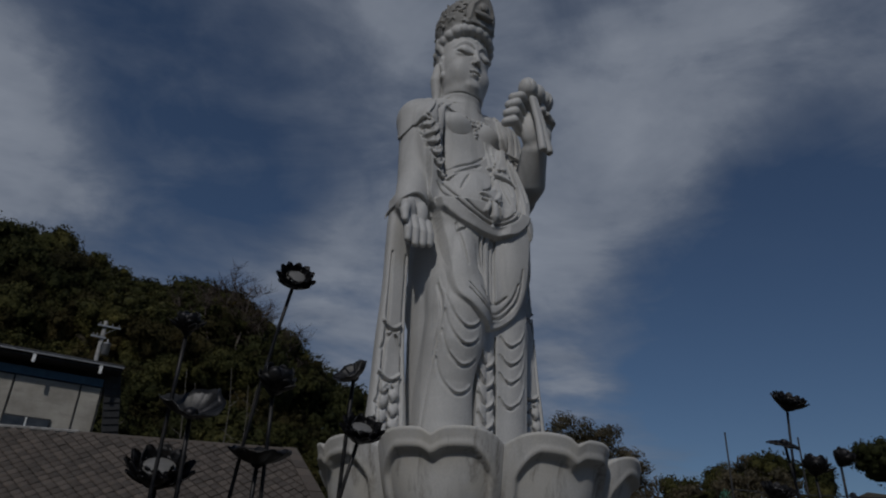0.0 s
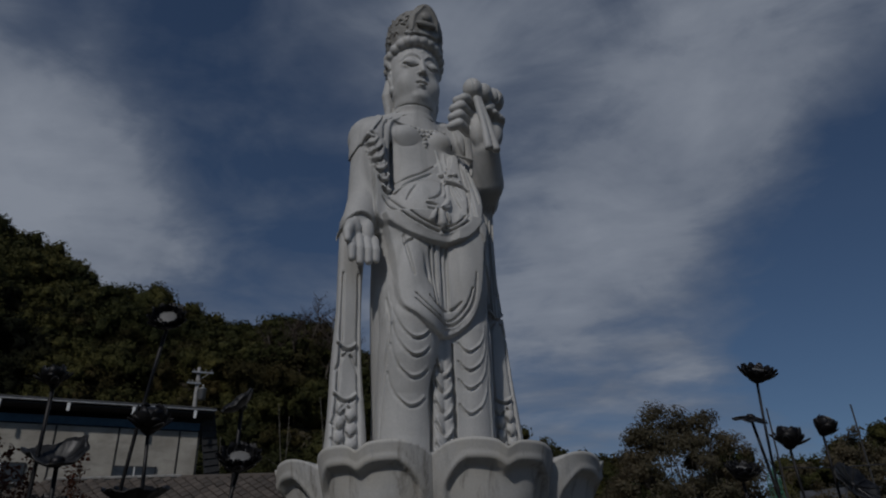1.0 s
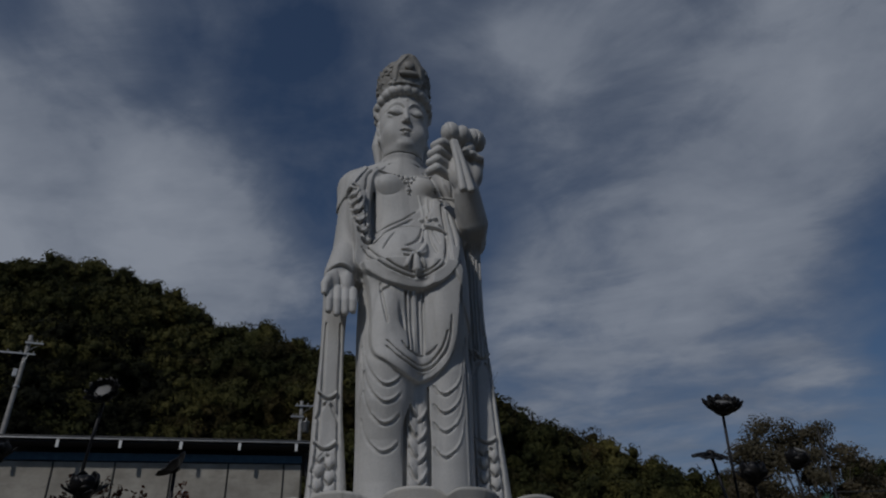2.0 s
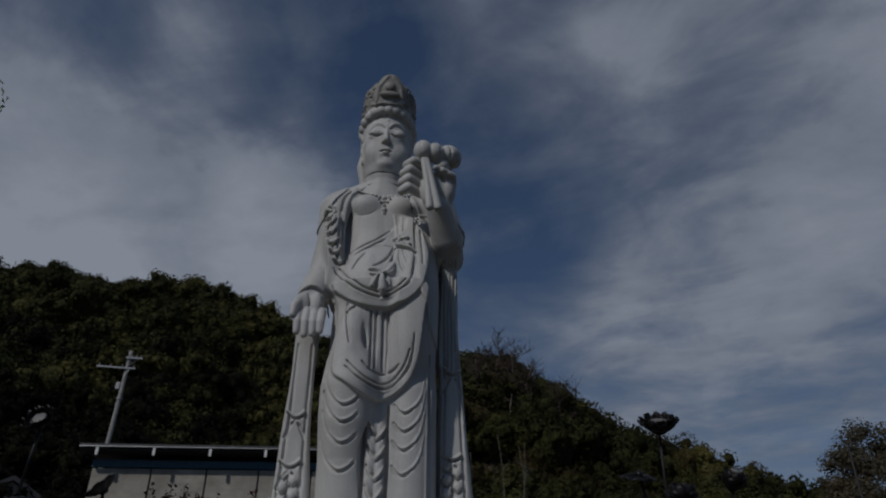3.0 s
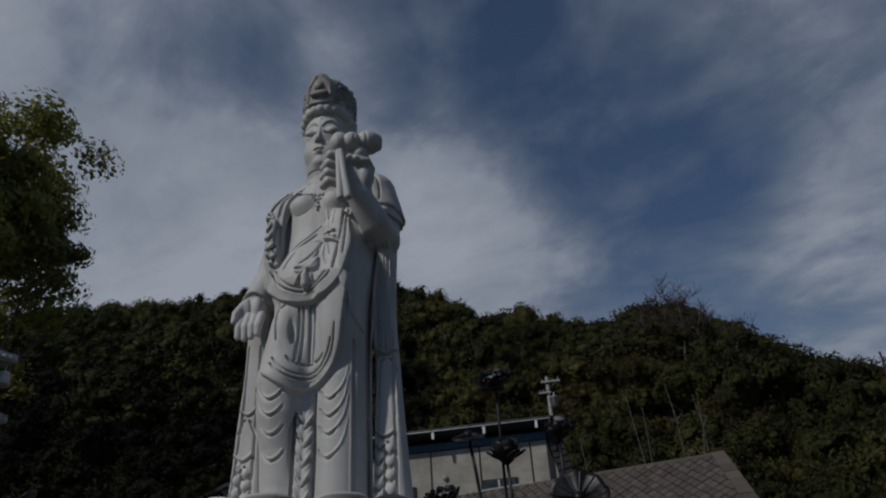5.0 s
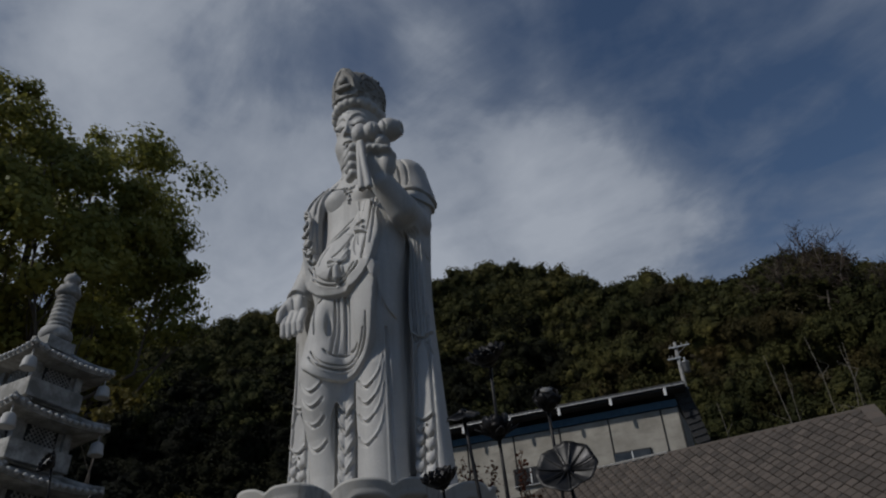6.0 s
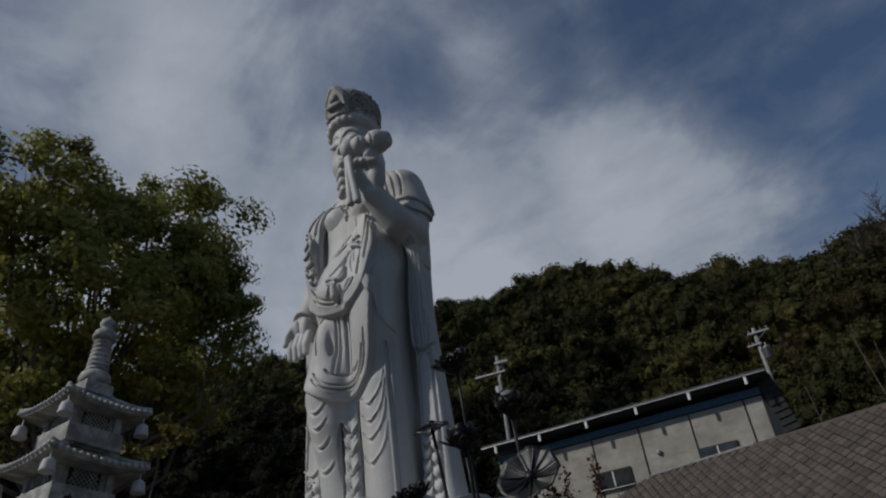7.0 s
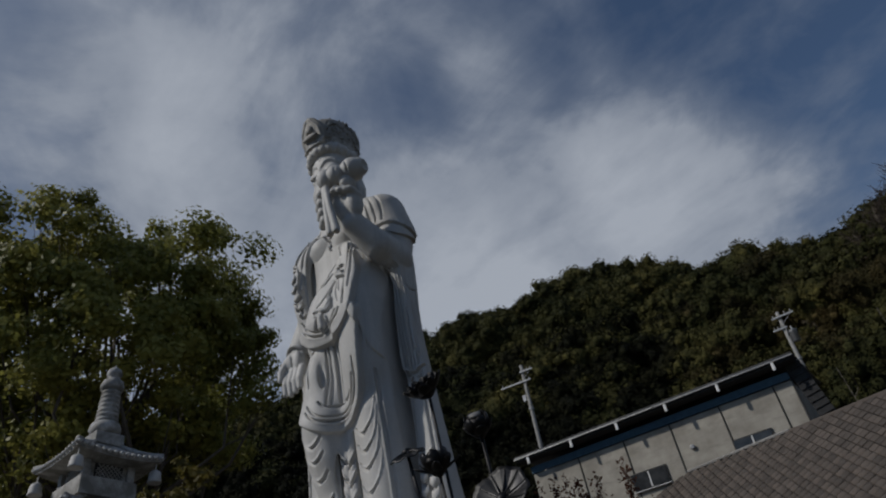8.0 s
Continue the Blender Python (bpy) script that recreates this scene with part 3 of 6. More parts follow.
def spline(pts, steps):
    """A smooth curve through the points."""
    p = [pts[0], *pts, pts[-1]]
    out = []
    for a, b, c, d in zip(p, p[1:], p[2:], p[3:]):
        a, b, c, d = (np.array(q, float) for q in (a, b, c, d))
        for t in np.linspace(0, 1, steps, endpoint=False):
            out.append(0.5 * (2 * b + (c - a) * t + (2 * a - 5 * b + 4 * c - d) * t * t + (3 * b - a - 3 * c + d) * t ** 3))
    out.append(np.array(pts[-1], float))
    return out


HEAD_SHIFT = -.012      # the head stands a little towards the lowered hand


def make_statue():
    clay = Clay((-1.0, -0.62, 2.44), (1.12, 0.92, 7.66), 0.0098)
    # trunk and skirt
    clay.loft([(2.4, .115, .49, 0, .38), (3.0, .115, .485, 0, .38), (3.6, .105, .50, 0, .385), (4.2, .085, .50, 0, .37), (4.6, .06, .47, .0, .37), (4.9, .04, .43, .0, .36),
               (5.1, .02, .40, -.01, .32), (5.4, 0, .38, -.03, .28), (5.7, 0, .41, -.04, .26), (5.9, 0, .42, -.07, .23), (6.08, 0, .26, -.07, .17)])
    clay.ball((.02, .12, 4.76), (.40, .325, .42), .10)
    clay.line([(-.16, .14, 4.25), (-.175, .25, 3.95), (-.185, .325, 3.70), (-.18, .29, 3.45), (-.165, .205, 3.15), (-.155, .16, 2.8), (-.15, .15, 2.4)], [.20, .235, .245, .245, .24, .24, .245], .04)
    clay.line([(.36, .12, 4.25), (.365, .18, 3.7), (.36, .17, 3.2), (.36, .15, 2.4)], [.20, .245, .245, .255], .04)
    for x in (-.17, .17):
        clay.ball((x, .155, 5.76), (.155, .105, .135), .05)
    # neck and shoulders under the robe
    clay.rod((0, -.06, 6.45), (0, -.07, 5.9), .20, .225, .06)
    clay.line([(-.13, -.09, 6.09), (-.29, -.11, 5.99), (-.455, -.11, 5.83)], [.155, .175, .188], .07)
    clay.line([(.13, -.12, 6.11), (.32, -.13, 6.09), (.50, -.12, 5.97)], [.13, .17, .20], .07)
    clay.line([(-.45, -.08, 5.82), (-.485, -.03, 5.4), (-.535, .06, 4.98), (-.61, .16, 4.68)], [.20, .178, .158, .150], .07)
    clay.line([(.54, -.12, 5.94), (.64, -.11, 5.62), (.69, .04, 5.26)], [.205, .195, .165], .06)
    # the robe: a thick fall in front of the right shoulder, and a broad side panel on the left
    clay.loft([(4.62, -.40, .045, .05, .12), (4.86, -.44, .085, .07, .15), (5.1, -.455, .115, .09, .17), (5.5, -.46, .12, .07, .18), (5.8, -.42, .13, .02, .19), (5.98, -.33, .10, -.04, .16)], .03, 2.6)
    clay.loft([(3.3, .37, .15, .0, .28), (3.8, .37, .20, .03, .36), (4.12, .37, .225, .05, .385), (4.5, .36, .235, .05, .395), (4.9, .345, .235, .03, .39), (5.3, .315, .23, -.03, .33), (5.62, .29, .22, -.05, .28)], .03, 2.6)
    # the hanging sleeves, flared at the foot
    clay.loft([(4.75, -.62, .13, .05, .08), (4.3, -.63, .11, .03, .062), (3.9, -.63, .105, .03, .06), (3.4, -.63, .125, .035, .065), (2.95, -.61, .15, .04, .08), (2.4, -.60, .19, .03, .12)], .03, 3.4)
    clay.loft([(5.3, .68, .11, -.04, .13), (4.9, .70, .10, -.03, .11), (4.4, .71, .095, -.01, .10), (3.9, .735, .11, .005, .10), (3.4, .755, .13, .015, .11), (2.95, .765, .165, .03, .13), (2.4, .775, .21, .03, .16)], .03, 3.4)
    carve_cloth(clay)
    # the lowered hand in its cuff
    clay.ball((-.615, .35, 4.50), (.150, .13, .215), .012, True)
    clay.ball((-.610, .24, 4.54), (.128, .060, .18), .015)
    clay.ball((-.555, .285, 4.55), (.055, .04, .11), .02)
    clay.ball((-.675, .275, 4.57), (.055, .045, .10), .02)
    for i, x in enumerate((-.706, -.634, -.562, -.496)):
        clay.line([(x, .275, 4.47), (x + .002, .330, 4.34), (x + .004, .335, 4.205 + .024 * abs(i - 1.2))], [.042, .039, .031], .010)
    clay.line([(-.705, .27, 4.60), (-.750, .33, 4.49), (-.752, .355, 4.395)], [.050, .040, .028], .012)
    clay.line([(-.635, .292, 4.64), (-.615, .292, 4.52), (-.56, .275, 4.44)], [.007, .010, .007], .005, True)
    # the raised forearm, hand and lotus buds
    clay.line([(.685, .00, 5.27), (.665, .24, 5.35), (.56, .45, 5.58)], [.170, .160, .128], .02)
    clay.ball((.49, .50, 5.78), (.130, .105, .21), .03)
    for x, y, z in ((.255, .53, 6.050), (.225, .51, 5.955), (.215, .49, 5.858), (.215, .47, 5.765)):
        clay.line([(x + .17, y - .02, z - .01), (x + .03, y + .06, z + .005), (x - .035, y + .02, z - .015)], [.048, .052, .046], .014)
    for x, y, z in ((.54, .61, 5.945), (.61, .60, 5.925), (.675, .575, 5.905)):
        clay.line([(x + .02, y - .09, z - .04), (x + .005, y + .01, z), (x - .03, y + .035, z + .005)], [.040, .040, .034], .006)
    clay.ball((.635, .49, 5.79), (.088, .095, .17), .03)
    clay.line([(.385, .64, 6.04), (.420, .685, 5.74), (.455, .705, 5.43)], [.034, .031, .040], .006)
    clay.line([(.410, .64, 6.04), (.475, .685, 5.74), (.535, .700, 5.43)], [.034, .031, .040], .006)
    for x in (.455, .535):
        clay.ball((x, .708, 5.385), (.026, .026, .03), .004, True)
    clay.ball((.375, .59, 6.200), (.098, .098, .118), .006)
    clay.ball((.500, .56, 6.200), (.098, .105, .112), .006)
    clay.ball((.645, .46, 6.235), (.130, .135, .130), .006)
    clay.ball((.715, .42, 6.255), (.085, .10, .10), .012)
    clay.ball((.58, .49, 6.07), (.08, .10, .09), .008)
    clay.ball((.815, .395, 6.245), (.058, .080, .075), .008, True)
    for a, b, c in (((.34, .655, 6.28), (.345, .690, 6.19), (.37, .67, 6.09)), ((.455, .655, 6.28), (.448, .69, 6.19), (.44, .66, 6.09)), ((.55, .64, 6.27), (.56, .645, 6.18), (.55, .62, 6.09)),
                    ((.63, .57, 6.33), (.67, .585, 6.24), (.66, .56, 6.15)), ((.57, .60, 6.29), (.60, .615, 6.22), (.60, .60, 6.12))):
        clay.line([a, b, c], [.007, .012, .009], .006, True)
    clay.slide(HEAD_SHIFT)
    carve_head(clay)
    clay.slide(-HEAD_SHIFT)
    verts, faces = clay.skin()
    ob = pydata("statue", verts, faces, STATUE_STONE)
    ob.matrix_world = pose(.133, 5.68, 0, 0, 0, 31) @ Matrix.Diagonal((1, -1, 1, 1))
    ob.data.flip_normals()
    tagged(ob, "tall pale granite standing statue in draped robes on a lotus pedestal", "statue")


def carve_head(clay):
    clay.ball((0, -.045, 6.70), (.268, .282, .44), .04)
    clay.loft([(6.86, 0, .255, -.045, .25), (6.98, 0, .262, -.04, .25), (7.10, 0, .262, -.04, .25)], .03, 2.0)
    clay.ball((0, .015, 6.43), (.242, .205, .21), .06)
    clay.ball((0, -.01, 6.27), (.20, .175, .11), .07)
    clay.ball((-.005, .145, 6.315), (.085, .070, .055), .04)
    for side in (-1, 1):
        x = side * .118
        clay.ball((side * .115, .11, 6.50), (.11, .085, .12), .05)                  # cheek
        clay.ball((x, .150, 6.722), (.088, .080, .078), .018)                       # heavy lid
    clay.line([(-.005, .214, 6.83), (-.005, .240, 6.68), (-.005, .262, 6.590)], [.014, .019, .027], .020)
    for side in (-1, 1):
        clay.ball((side * .115, .265, 6.775), (.075, .045, .040), .03, True)      # hollow over the lid
        clay.ball((side * .118, .158, 6.715), (.082, .078, .066), .010)
    for side in (-1, 1):
        clay.ball((side * .032 - .005, .232, 6.578), (.023, .026, .020), .010)
        clay.groove([(side * .030, 6.765), (side * .070, 6.812), (side * .135, 6.822), (side * .210, 6.765)], .012, .012)
        clay.drape([(side * .022, 6.790), (side * .065, 6.848), (side * .135, 6.860), (side * .220, 6.795)], [.008, .012, .012, .006], .002, .006)
        clay.groove([(side * .046, 6.692), (side * .10, 6.670), (side * .15, 6.678), (side * .205, 6.715)], .012, .020)
    clay.drape([(-.058, 6.468), (-.028, 6.486), (-.005, 6.478), (.018, 6.486), (.048, 6.468)], [.005, .015, .012, .015, .005], .004, .005)
    clay.drape([(-.042, 6.444), (-.005, 6.430), (.032, 6.444)], [.005, .018, .005], .005, .005)
    clay.groove([(-.066, 6.462), (-.03, 6.457), (.02, 6.457), (.056, 6.462)], .010, .016)
    clay.drape([(-.045, 6.395), (-.005, 6.386), (.035, 6.395)], .012, .002, .012, True)
    clay.line([(-.005, .262, 6.555), (-.005, .245, 6.51)], [.010, .008], .010, True)
    clay.ball((.0, clay.front(.0, 6.90), 6.90), .015, .005)
    # hair: a cap and a thick rolled band, parted in locks
    clay.ball((0, -.09, 6.86), (.295, .30, .27), .03)
    for a in np.linspace(-2.3, 2.3, 17):
        c = math.cos(a)
        clay.ball((.262 * math.sin(a), -.035 + .255 * c, 7.035 - .13 * (1 - c) ** 1.15), (.074, .068, .072), .004)
    for side in (-1, 1):
        clay.line([(side * .285, -.06, 6.94), (side * .282, -.05, 6.85), (side * .262, -.03, 6.78)], [.055, .045, .030], .012)
        # long ear, set off from cheek and hair
        clay.line([(side * .255, -.03, 6.72), (side * .272, -.03, 6.67), (side * .268, -.03, 6.60), (side * .25, -.03, 6.54)], [.030, .030, .024, .022], .006)
        clay.ball((side * .250, -.03, 6.485), (.030, .04, .05), .005)
        clay.ball((side * .296, -.01, 6.655), (.018, .026, .042), .006, True)
        clay.line([(side * .245, -.13, 6.66), (side * .262, -.14, 6.48), (side * .235, -.15, 6.30), (side * .24, -.15, 6.16)], [.05, .062, .052, .03], .012)
    # neck rings
    for z in (6.10, 6.17, 6.235):
        clay.line([(.222 * math.sin(a), -.062 + .222 * math.cos(a), z - .02 * math.cos(a)) for a in np.linspace(-1.4, 1.4, 13)], .0075, .006, True)
    # the tall crown: a domed drum and a peaked front plaque, curls all over
    clay.loft([(7.04, 0, .272, -.03, .285), (7.14, 0, .296, -.035, .325), (7.26, 0, .308, -.04, .35), (7.36, 0, .296, -.04, .345), (7.44, 0, .252, -.03, .31), (7.50, 0, .165, -.02, .22), (7.53, 0, .07, -.01, .10)], .02, 2.2)
    clay.loft([(7.07, .0, .17, .235, .07), (7.20, .0, .19, .265, .06), (7.32, .0, .16, .29, .055), (7.41, .0, .115, .31, .045), (7.455, .0, .07, .325, .035), (7.475, .005, .02, .33, .025)], .010, 2.4)
    clay.ball((.0, .345, 7.29), (.055, .03, .06), .008)
    clay.ball((.0, .335, 7.18), (.12, .035, .042), .008)
    for side in (-1, 1):
        clay.line([(side * .145, .285, 7.11), (side * .125, .325, 7.29), (side * .03, .355, 7.43)], [.018, .016, .013], .005)
        clay.line([(side * .105, .31, 7.13), (side * .088, .345, 7.29), (side * .02, .37, 7.39)], [.008, .012, .009], .004, True)
    rng = np.random.default_rng(5)
    for _ in range(420):
        a, h = rng.uniform(-3.0, 3.0), rng.uniform(7.10, 7.50)
        if abs(a) < .5:
            continue
        g = 1.0 if h < 7.30 else 1 - (h - 7.30) * .5 - max(h - 7.38, 0) * 2.2
        x, y = .305 * g * math.sin(a), -.035 + .345 * g * math.cos(a)
        b = rng.uniform(0, 6.28)
        e = (x + .05 * math.cos(b) * math.cos(a), y - .05 * math.cos(b) * math.sin(a), h + .04 * math.sin(b))
        clay.line([(x, y, h), e], [.008, .012], .006, rng.random() < .5)


def carve_cloth(clay):
    """Layers of cloth, folds, hems, bands and bows."""
    # capes over both upper arms
    clay.layer([(-.80, 5.40), (-.70, 5.47), (-.61, 5.61), (-.50, 5.76), (-.40, 6.10), (-.80, 6.2)], .020, .012)
    clay.layer([(.42, 5.90), (.52, 5.72), (.66, 5.60), (.92, 5.50), (.95, 6.2), (.42, 6.3)], .032, .010)
    for x in (.50, .58, .66):
        clay.groove([(x - .12, 6.16), (x - .03, 6.03), (x, 5.86), (x, 5.74)], .007, .012)
    # the thigh under the cloth
    clay.ball((-.185, .25, 4.10), (.150, .215, .42), .06)
    # the overskirt over the thighs, and the robe that hangs round the belly
    clay.layer([(-.435, 4.75), (-.355, 4.50), (-.337, 4.21), (-.345, 3.94), (-.317, 3.775), (-.217, 3.697), (-.114, 3.634), (-.013, 3.596), (.085, 3.593), (.204, 3.651), (.308, 3.745), (.369, 3.851), (.414, 4.011), (.434, 4.203), (.455, 4.45), (.475, 4.7), (.265, 4.75)], .042, .012)
    clay.layer([(.46, 4.52), (.50, 4.33), (.56, 4.18), (.70, 3.98), (.76, 4.6), (.76, 5.5), (.38, 5.5), (.38, 4.75)], .018)
    clay.layer([(-.50, 5.55), (-.53, 5.25), (-.50, 4.97), (-.481, 4.749), (-.323, 4.592), (-.183, 4.501), (.004, 4.458), (.162, 4.470), (.291, 4.532), (.394, 4.653), (.459, 4.837), (.474, 5.11), (.420, 5.34), (.365, 5.52), (.265, 5.58), (.225, 5.40), (.126, 5.205), (.015, 5.191), (-.122, 5.148), (-.253, 5.054), (-.335, 4.97), (-.39, 5.2), (-.42, 5.55)], .040, .012)
    clay.layer([(-.335, 4.99), (-.307, 5.14), (-.184, 5.212), (-.049, 5.295), (.085, 5.416), (.185, 5.50), (.205, 5.36), (.126, 5.215), (.015, 5.200), (-.122, 5.157), (-.253, 5.063)], .014, .012)
    # robe over the right shoulder: deep slot beside the chest, open edge, upright folds
    clay.line([(-.325, .12, 5.86), (-.345, .14, 5.5), (-.325, .16, 5.2), (-.30, .22, 5.08)], [.014, .040, .036, .012], .008, True)
    clay.line([(-.325, .24, 5.80), (-.345, .24, 5.5), (-.325, .28, 5.2)], [.014, .034, .026], .006, True)
    clay.drape([(-.22, 6.05), (-.35, 5.86), (-.385, 5.45), (-.365, 5.05)], [.012, .016, .018, .016], .0, .006)
    clay.groove([(-.28, 6.05), (-.40, 5.84), (-.42, 5.45), (-.40, 5.02)], .009, .016)
    # the robe's long edge from the left shoulder, and the side of the panel below it
    clay.drape([(.23, 6.05), (.335, 5.86), (.40, 5.50)], [.014, .020, .018], -.002, .008)
    clay.groove([(.18, 6.0), (.27, 5.84), (.33, 5.5), (.35, 5.1), (.33, 4.85)], .009, .020)
    clay.groove([(.25, 6.0), (.315, 5.8), (.375, 5.5), (.41, 5.15), (.42, 4.92)], .006, .012)
    # folds that follow the belly hem
    for pts, r, dp in (([(-.435, 4.93), (-.355, 4.80), (-.246, 4.675), (-.107, 4.590), (.043, 4.552), (.183, 4.598), (.296, 4.702), (.327, 4.88), (.337, 5.15), (.323, 5.45)], .011, .028),
                       ([(-.375, 4.93), (-.305, 4.810), (-.215, 4.715), (-.111, 4.640), (.040, 4.597), (.181, 4.642), (.278, 4.748)], .010, .024)):
        clay.groove(pts, r, dp)
        clay.drape([(x * 1.005, z - .020) for x, z in pts[:8]], [.004, .009, .010, .009, .004], -.002, .005)
    # folds of the overskirt: a fluted fall between the thighs, and slung folds under it
    clay.groove([(-.263, 4.52), (-.244, 4.306), (-.206, 4.085)], .009, .018)
    clay.groove([(-.260, 4.42), (-.225, 4.455), (-.185, 4.475)], .011, .018)
    clay.line([(-.075, .475, 4.42), (-.077, .455, 4.15), (-.069, .455, 3.95)], [.020, .036, .022], .016, True)
    for a, b, r, dp in ((-.035, -.012, .012, .028), (.009, .026, .010, .018), (.072, .090, .012, .028), (.094, .110, .009, .016), (.125, .134, .012, .026)):
        clay.groove([(a, 4.44), ((a + b) / 2, 4.15), (b, 3.86)], r, dp, .8)
    clay.groove([(-.085, 3.91), (-.025, 3.847), (.070, 3.828), (.168, 3.858), (.240, 3.927)], .011, .022)
    for pts in ([(-.210, 3.90), (-.135, 3.815), (-.049, 3.753), (.051, 3.734), (.173, 3.768), (.282, 3.901), (.330, 4.06)], [(-.220, 3.845), (-.145, 3.765), (-.046, 3.706), (.054, 3.688), (.190, 3.724), (.305, 3.860), (.350, 4.00), (.365, 4.20)]):
        clay.groove(pts, .011, .024)
        clay.drape([(x * 1.005, z - .020) for x, z in pts], [.004, .009, .010, .009, .004], -.002, .005)
    # swags over the shins, thin raised cords that run up the outer side
    for z, lead in ((3.531, .33), (3.394, .34), (3.232, .33), (3.019, .37)):
        pts = [(-.392, z + lead + .10), (-.388, z + .27), (-.365, z + .165), (-.305, z + .060), (-.225, z), (-.150, z + .018), (-.095, z + .075)]
        clay.drape(pts, [.006, .009, .010, .011, .010, .005], .003, .006)
        clay.groove([(x + .004, q - .019) for x, q in pts[1:]], .009, .008)
    for z, lead in ((3.518, .31), (3.361, .29), (3.205, .27), (3.002, .26)):
        pts = [(.220, z + .080), (.262, z + .020), (.322, z), (.395, z + .055), (.450, z + .160), (.482, z + lead + .06)]
        clay.drape(pts, [.005, .011, .010, .008, .004], .003, .006)
        clay.groove([(x, q - .019) for x, q in pts[:4]], .009, .008)
    for x0, x1 in ((.505, .535), (-.40, -.39)):
        clay.groove([(x0, 4.05 if x0 > 0 else 3.9), ((x0 + x1) / 2, 3.5), (x1, 2.6)], .007, .014)
    clay.drape([(.475, 4.9), (.485, 4.4), (.50, 3.6), (.51, 2.6)], [.006, .009, .009, .009], .0, .006)
    # valley between the legs with its fluttering ribbon
    for x in (-.024, .172):
        clay.line([(x, .42, 3.58), (x + .004, .41, 3.1), (x + .004, .42, 2.6)], [.026, .036, .036], .006, True)
        clay.line([(x, .36, 3.56), (x + .004, .35, 3.1), (x + .004, .35, 2.6)], [.022, .030, .030], .006, True)
    clay.line([(.052, .355, 3.56), (.050, .365, 3.1), (.05, .365, 2.6)], [.046, .046, .055], .008)
    clay.line([(.115, .355, 3.56), (.115, .365, 3.1), (.115, .365, 2.6)], [.046, .046, .055], .008)
    clay.line([(.082, .425, 3.5), (.082, .43, 3.0), (.082, .43, 2.6)], .013, .005, True)
    for i in range(5):
        z = 3.42 - i * .165
        clay.drape([(.012, z + .02), (.04, z - .055), (.072, z - .085)], [.008, .014, .006], .004, .005)
        clay.groove([(.010, z - .02), (.04, z - .095), (.074, z - .12)], .011, .022)
        clay.drape([(.092, z - .13), (.125, z - .10), (.155, z - .03)], [.006, .014, .008], .004, .005)
        clay.groove([(.090, z - .165), (.125, z - .135), (.158, z - .07)], .011, .022)
    # waist line, sash folds and hanging knot
    clay.groove([(-.335, 4.965), (-.253, 5.056), (-.122, 5.150), (.015, 5.193), (.126, 5.205)], .010, .020)
    clay.groove([(-.315, 5.13), (-.184, 5.210), (-.049, 5.293), (.085, 5.416)], .010, .020)
    clay.groove([(-.245, 5.10), (-.095, 5.20), (.045, 5.30)], .008, .010)
    # the bow on the belly and its falling ends
    clay.groove([(.128, 5.17), (.101, 5.054), (.042, 4.950), (-.047, 4.885)], .011, .020)
    clay.drape([(.143, 5.15), (.125, 5.04), (.093, 4.95)], [.009, .014, .012], .003, .006)
    clay.drape([(-.087, 4.845), (-.035, 4.850), (.013, 4.832), (.050, 4.805)], [.010, .021, .022, .015], .014, .005)
    clay.drape([(-.075, 4.795), (-.023, 4.790), (.027, 4.792)], [.010, .016, .013], .014, .005)
    clay.drape([(.143, 4.940), (.125, 4.885), (.097, 4.840), (.063, 4.806)], [.012, .023, .022, .015], .014, .005)
    clay.drape([(.151, 4.870), (.123, 4.822), (.075, 4.793)], [.010, .016, .012], .014, .005)
    clay.ball((.053, clay.front(.053, 4.80) + .004, 4.80), (-.005, .024, .026), .004)
    clay.drape([(.040, 4.77), (.045, 4.70), (.051, 4.625)], [.018, .034, .044], .004, .005)
    clay.drape([(.000, 4.77), (-.025, 4.705), (-.043, 4.655)], [.012, .020, .022], .008, .005)
    clay.drape([(.080, 4.77), (.105, 4.715), (.117, 4.665)], [.010, .015, .016], .008, .005)
    clay.groove([(.015, 4.775), (-.001, 4.70), (.001, 4.625)], .010, .026)
    clay.groove([(.073, 4.775), (.093, 4.70), (.105, 4.645)], .009, .022)
    clay.drape([(.047, 4.585), (.051, 4.53)], [.014, .012], .004, .005)
    for pts in ([(.147, 5.14), (.135, 5.05), (.122, 4.965)], [(.186, 5.13), (.204, 4.963), (.247, 4.84)], [(.219, 5.13), (.250, 5.03), (.275, 4.95)], [(-.135, 5.08), (-.195, 4.98), (-.245, 4.87)]):
        clay.groove(pts, .009, .012)
    for x, z, r in ((.14, 5.30, .030), (.20, 5.34, .026), (.17, 5.225, .030), (.25, 5.28, .028), (.215, 5.20, .026), (.28, 5.19, .022), (.20, 5.27, .022)):
        y = clay.front(x, z)
        clay.ball((x, y + .010, z), (r, .028, r * .8), .003)
    clay.drape([(.15, 5.205), (.25, 5.165), (.355, 5.105)], [.012, .017, .014], .010, .005)
    clay.groove([(.16, 5.165), (.25, 5.135), (.36, 5.075)], .011, .026)
    clay.drape([(.12, 5.62), (.145, 5.47), (.16, 5.33)], [.007, .010, .008], .003, .006)
    clay.drape([(.20, 5.60), (.20, 5.47), (.215, 5.33)], [.007, .009, .008], .003, .006)
    # necklace with its pendant
    clay.drape([(-.29, 5.99), (-.15, 5.92), (.0, 5.885), (.15, 5.92), (.28, 5.99)], .010, .004, .004)
    clay.groove([(-.28, 5.965), (-.14, 5.895), (-.06, 5.86)], .006, .010)
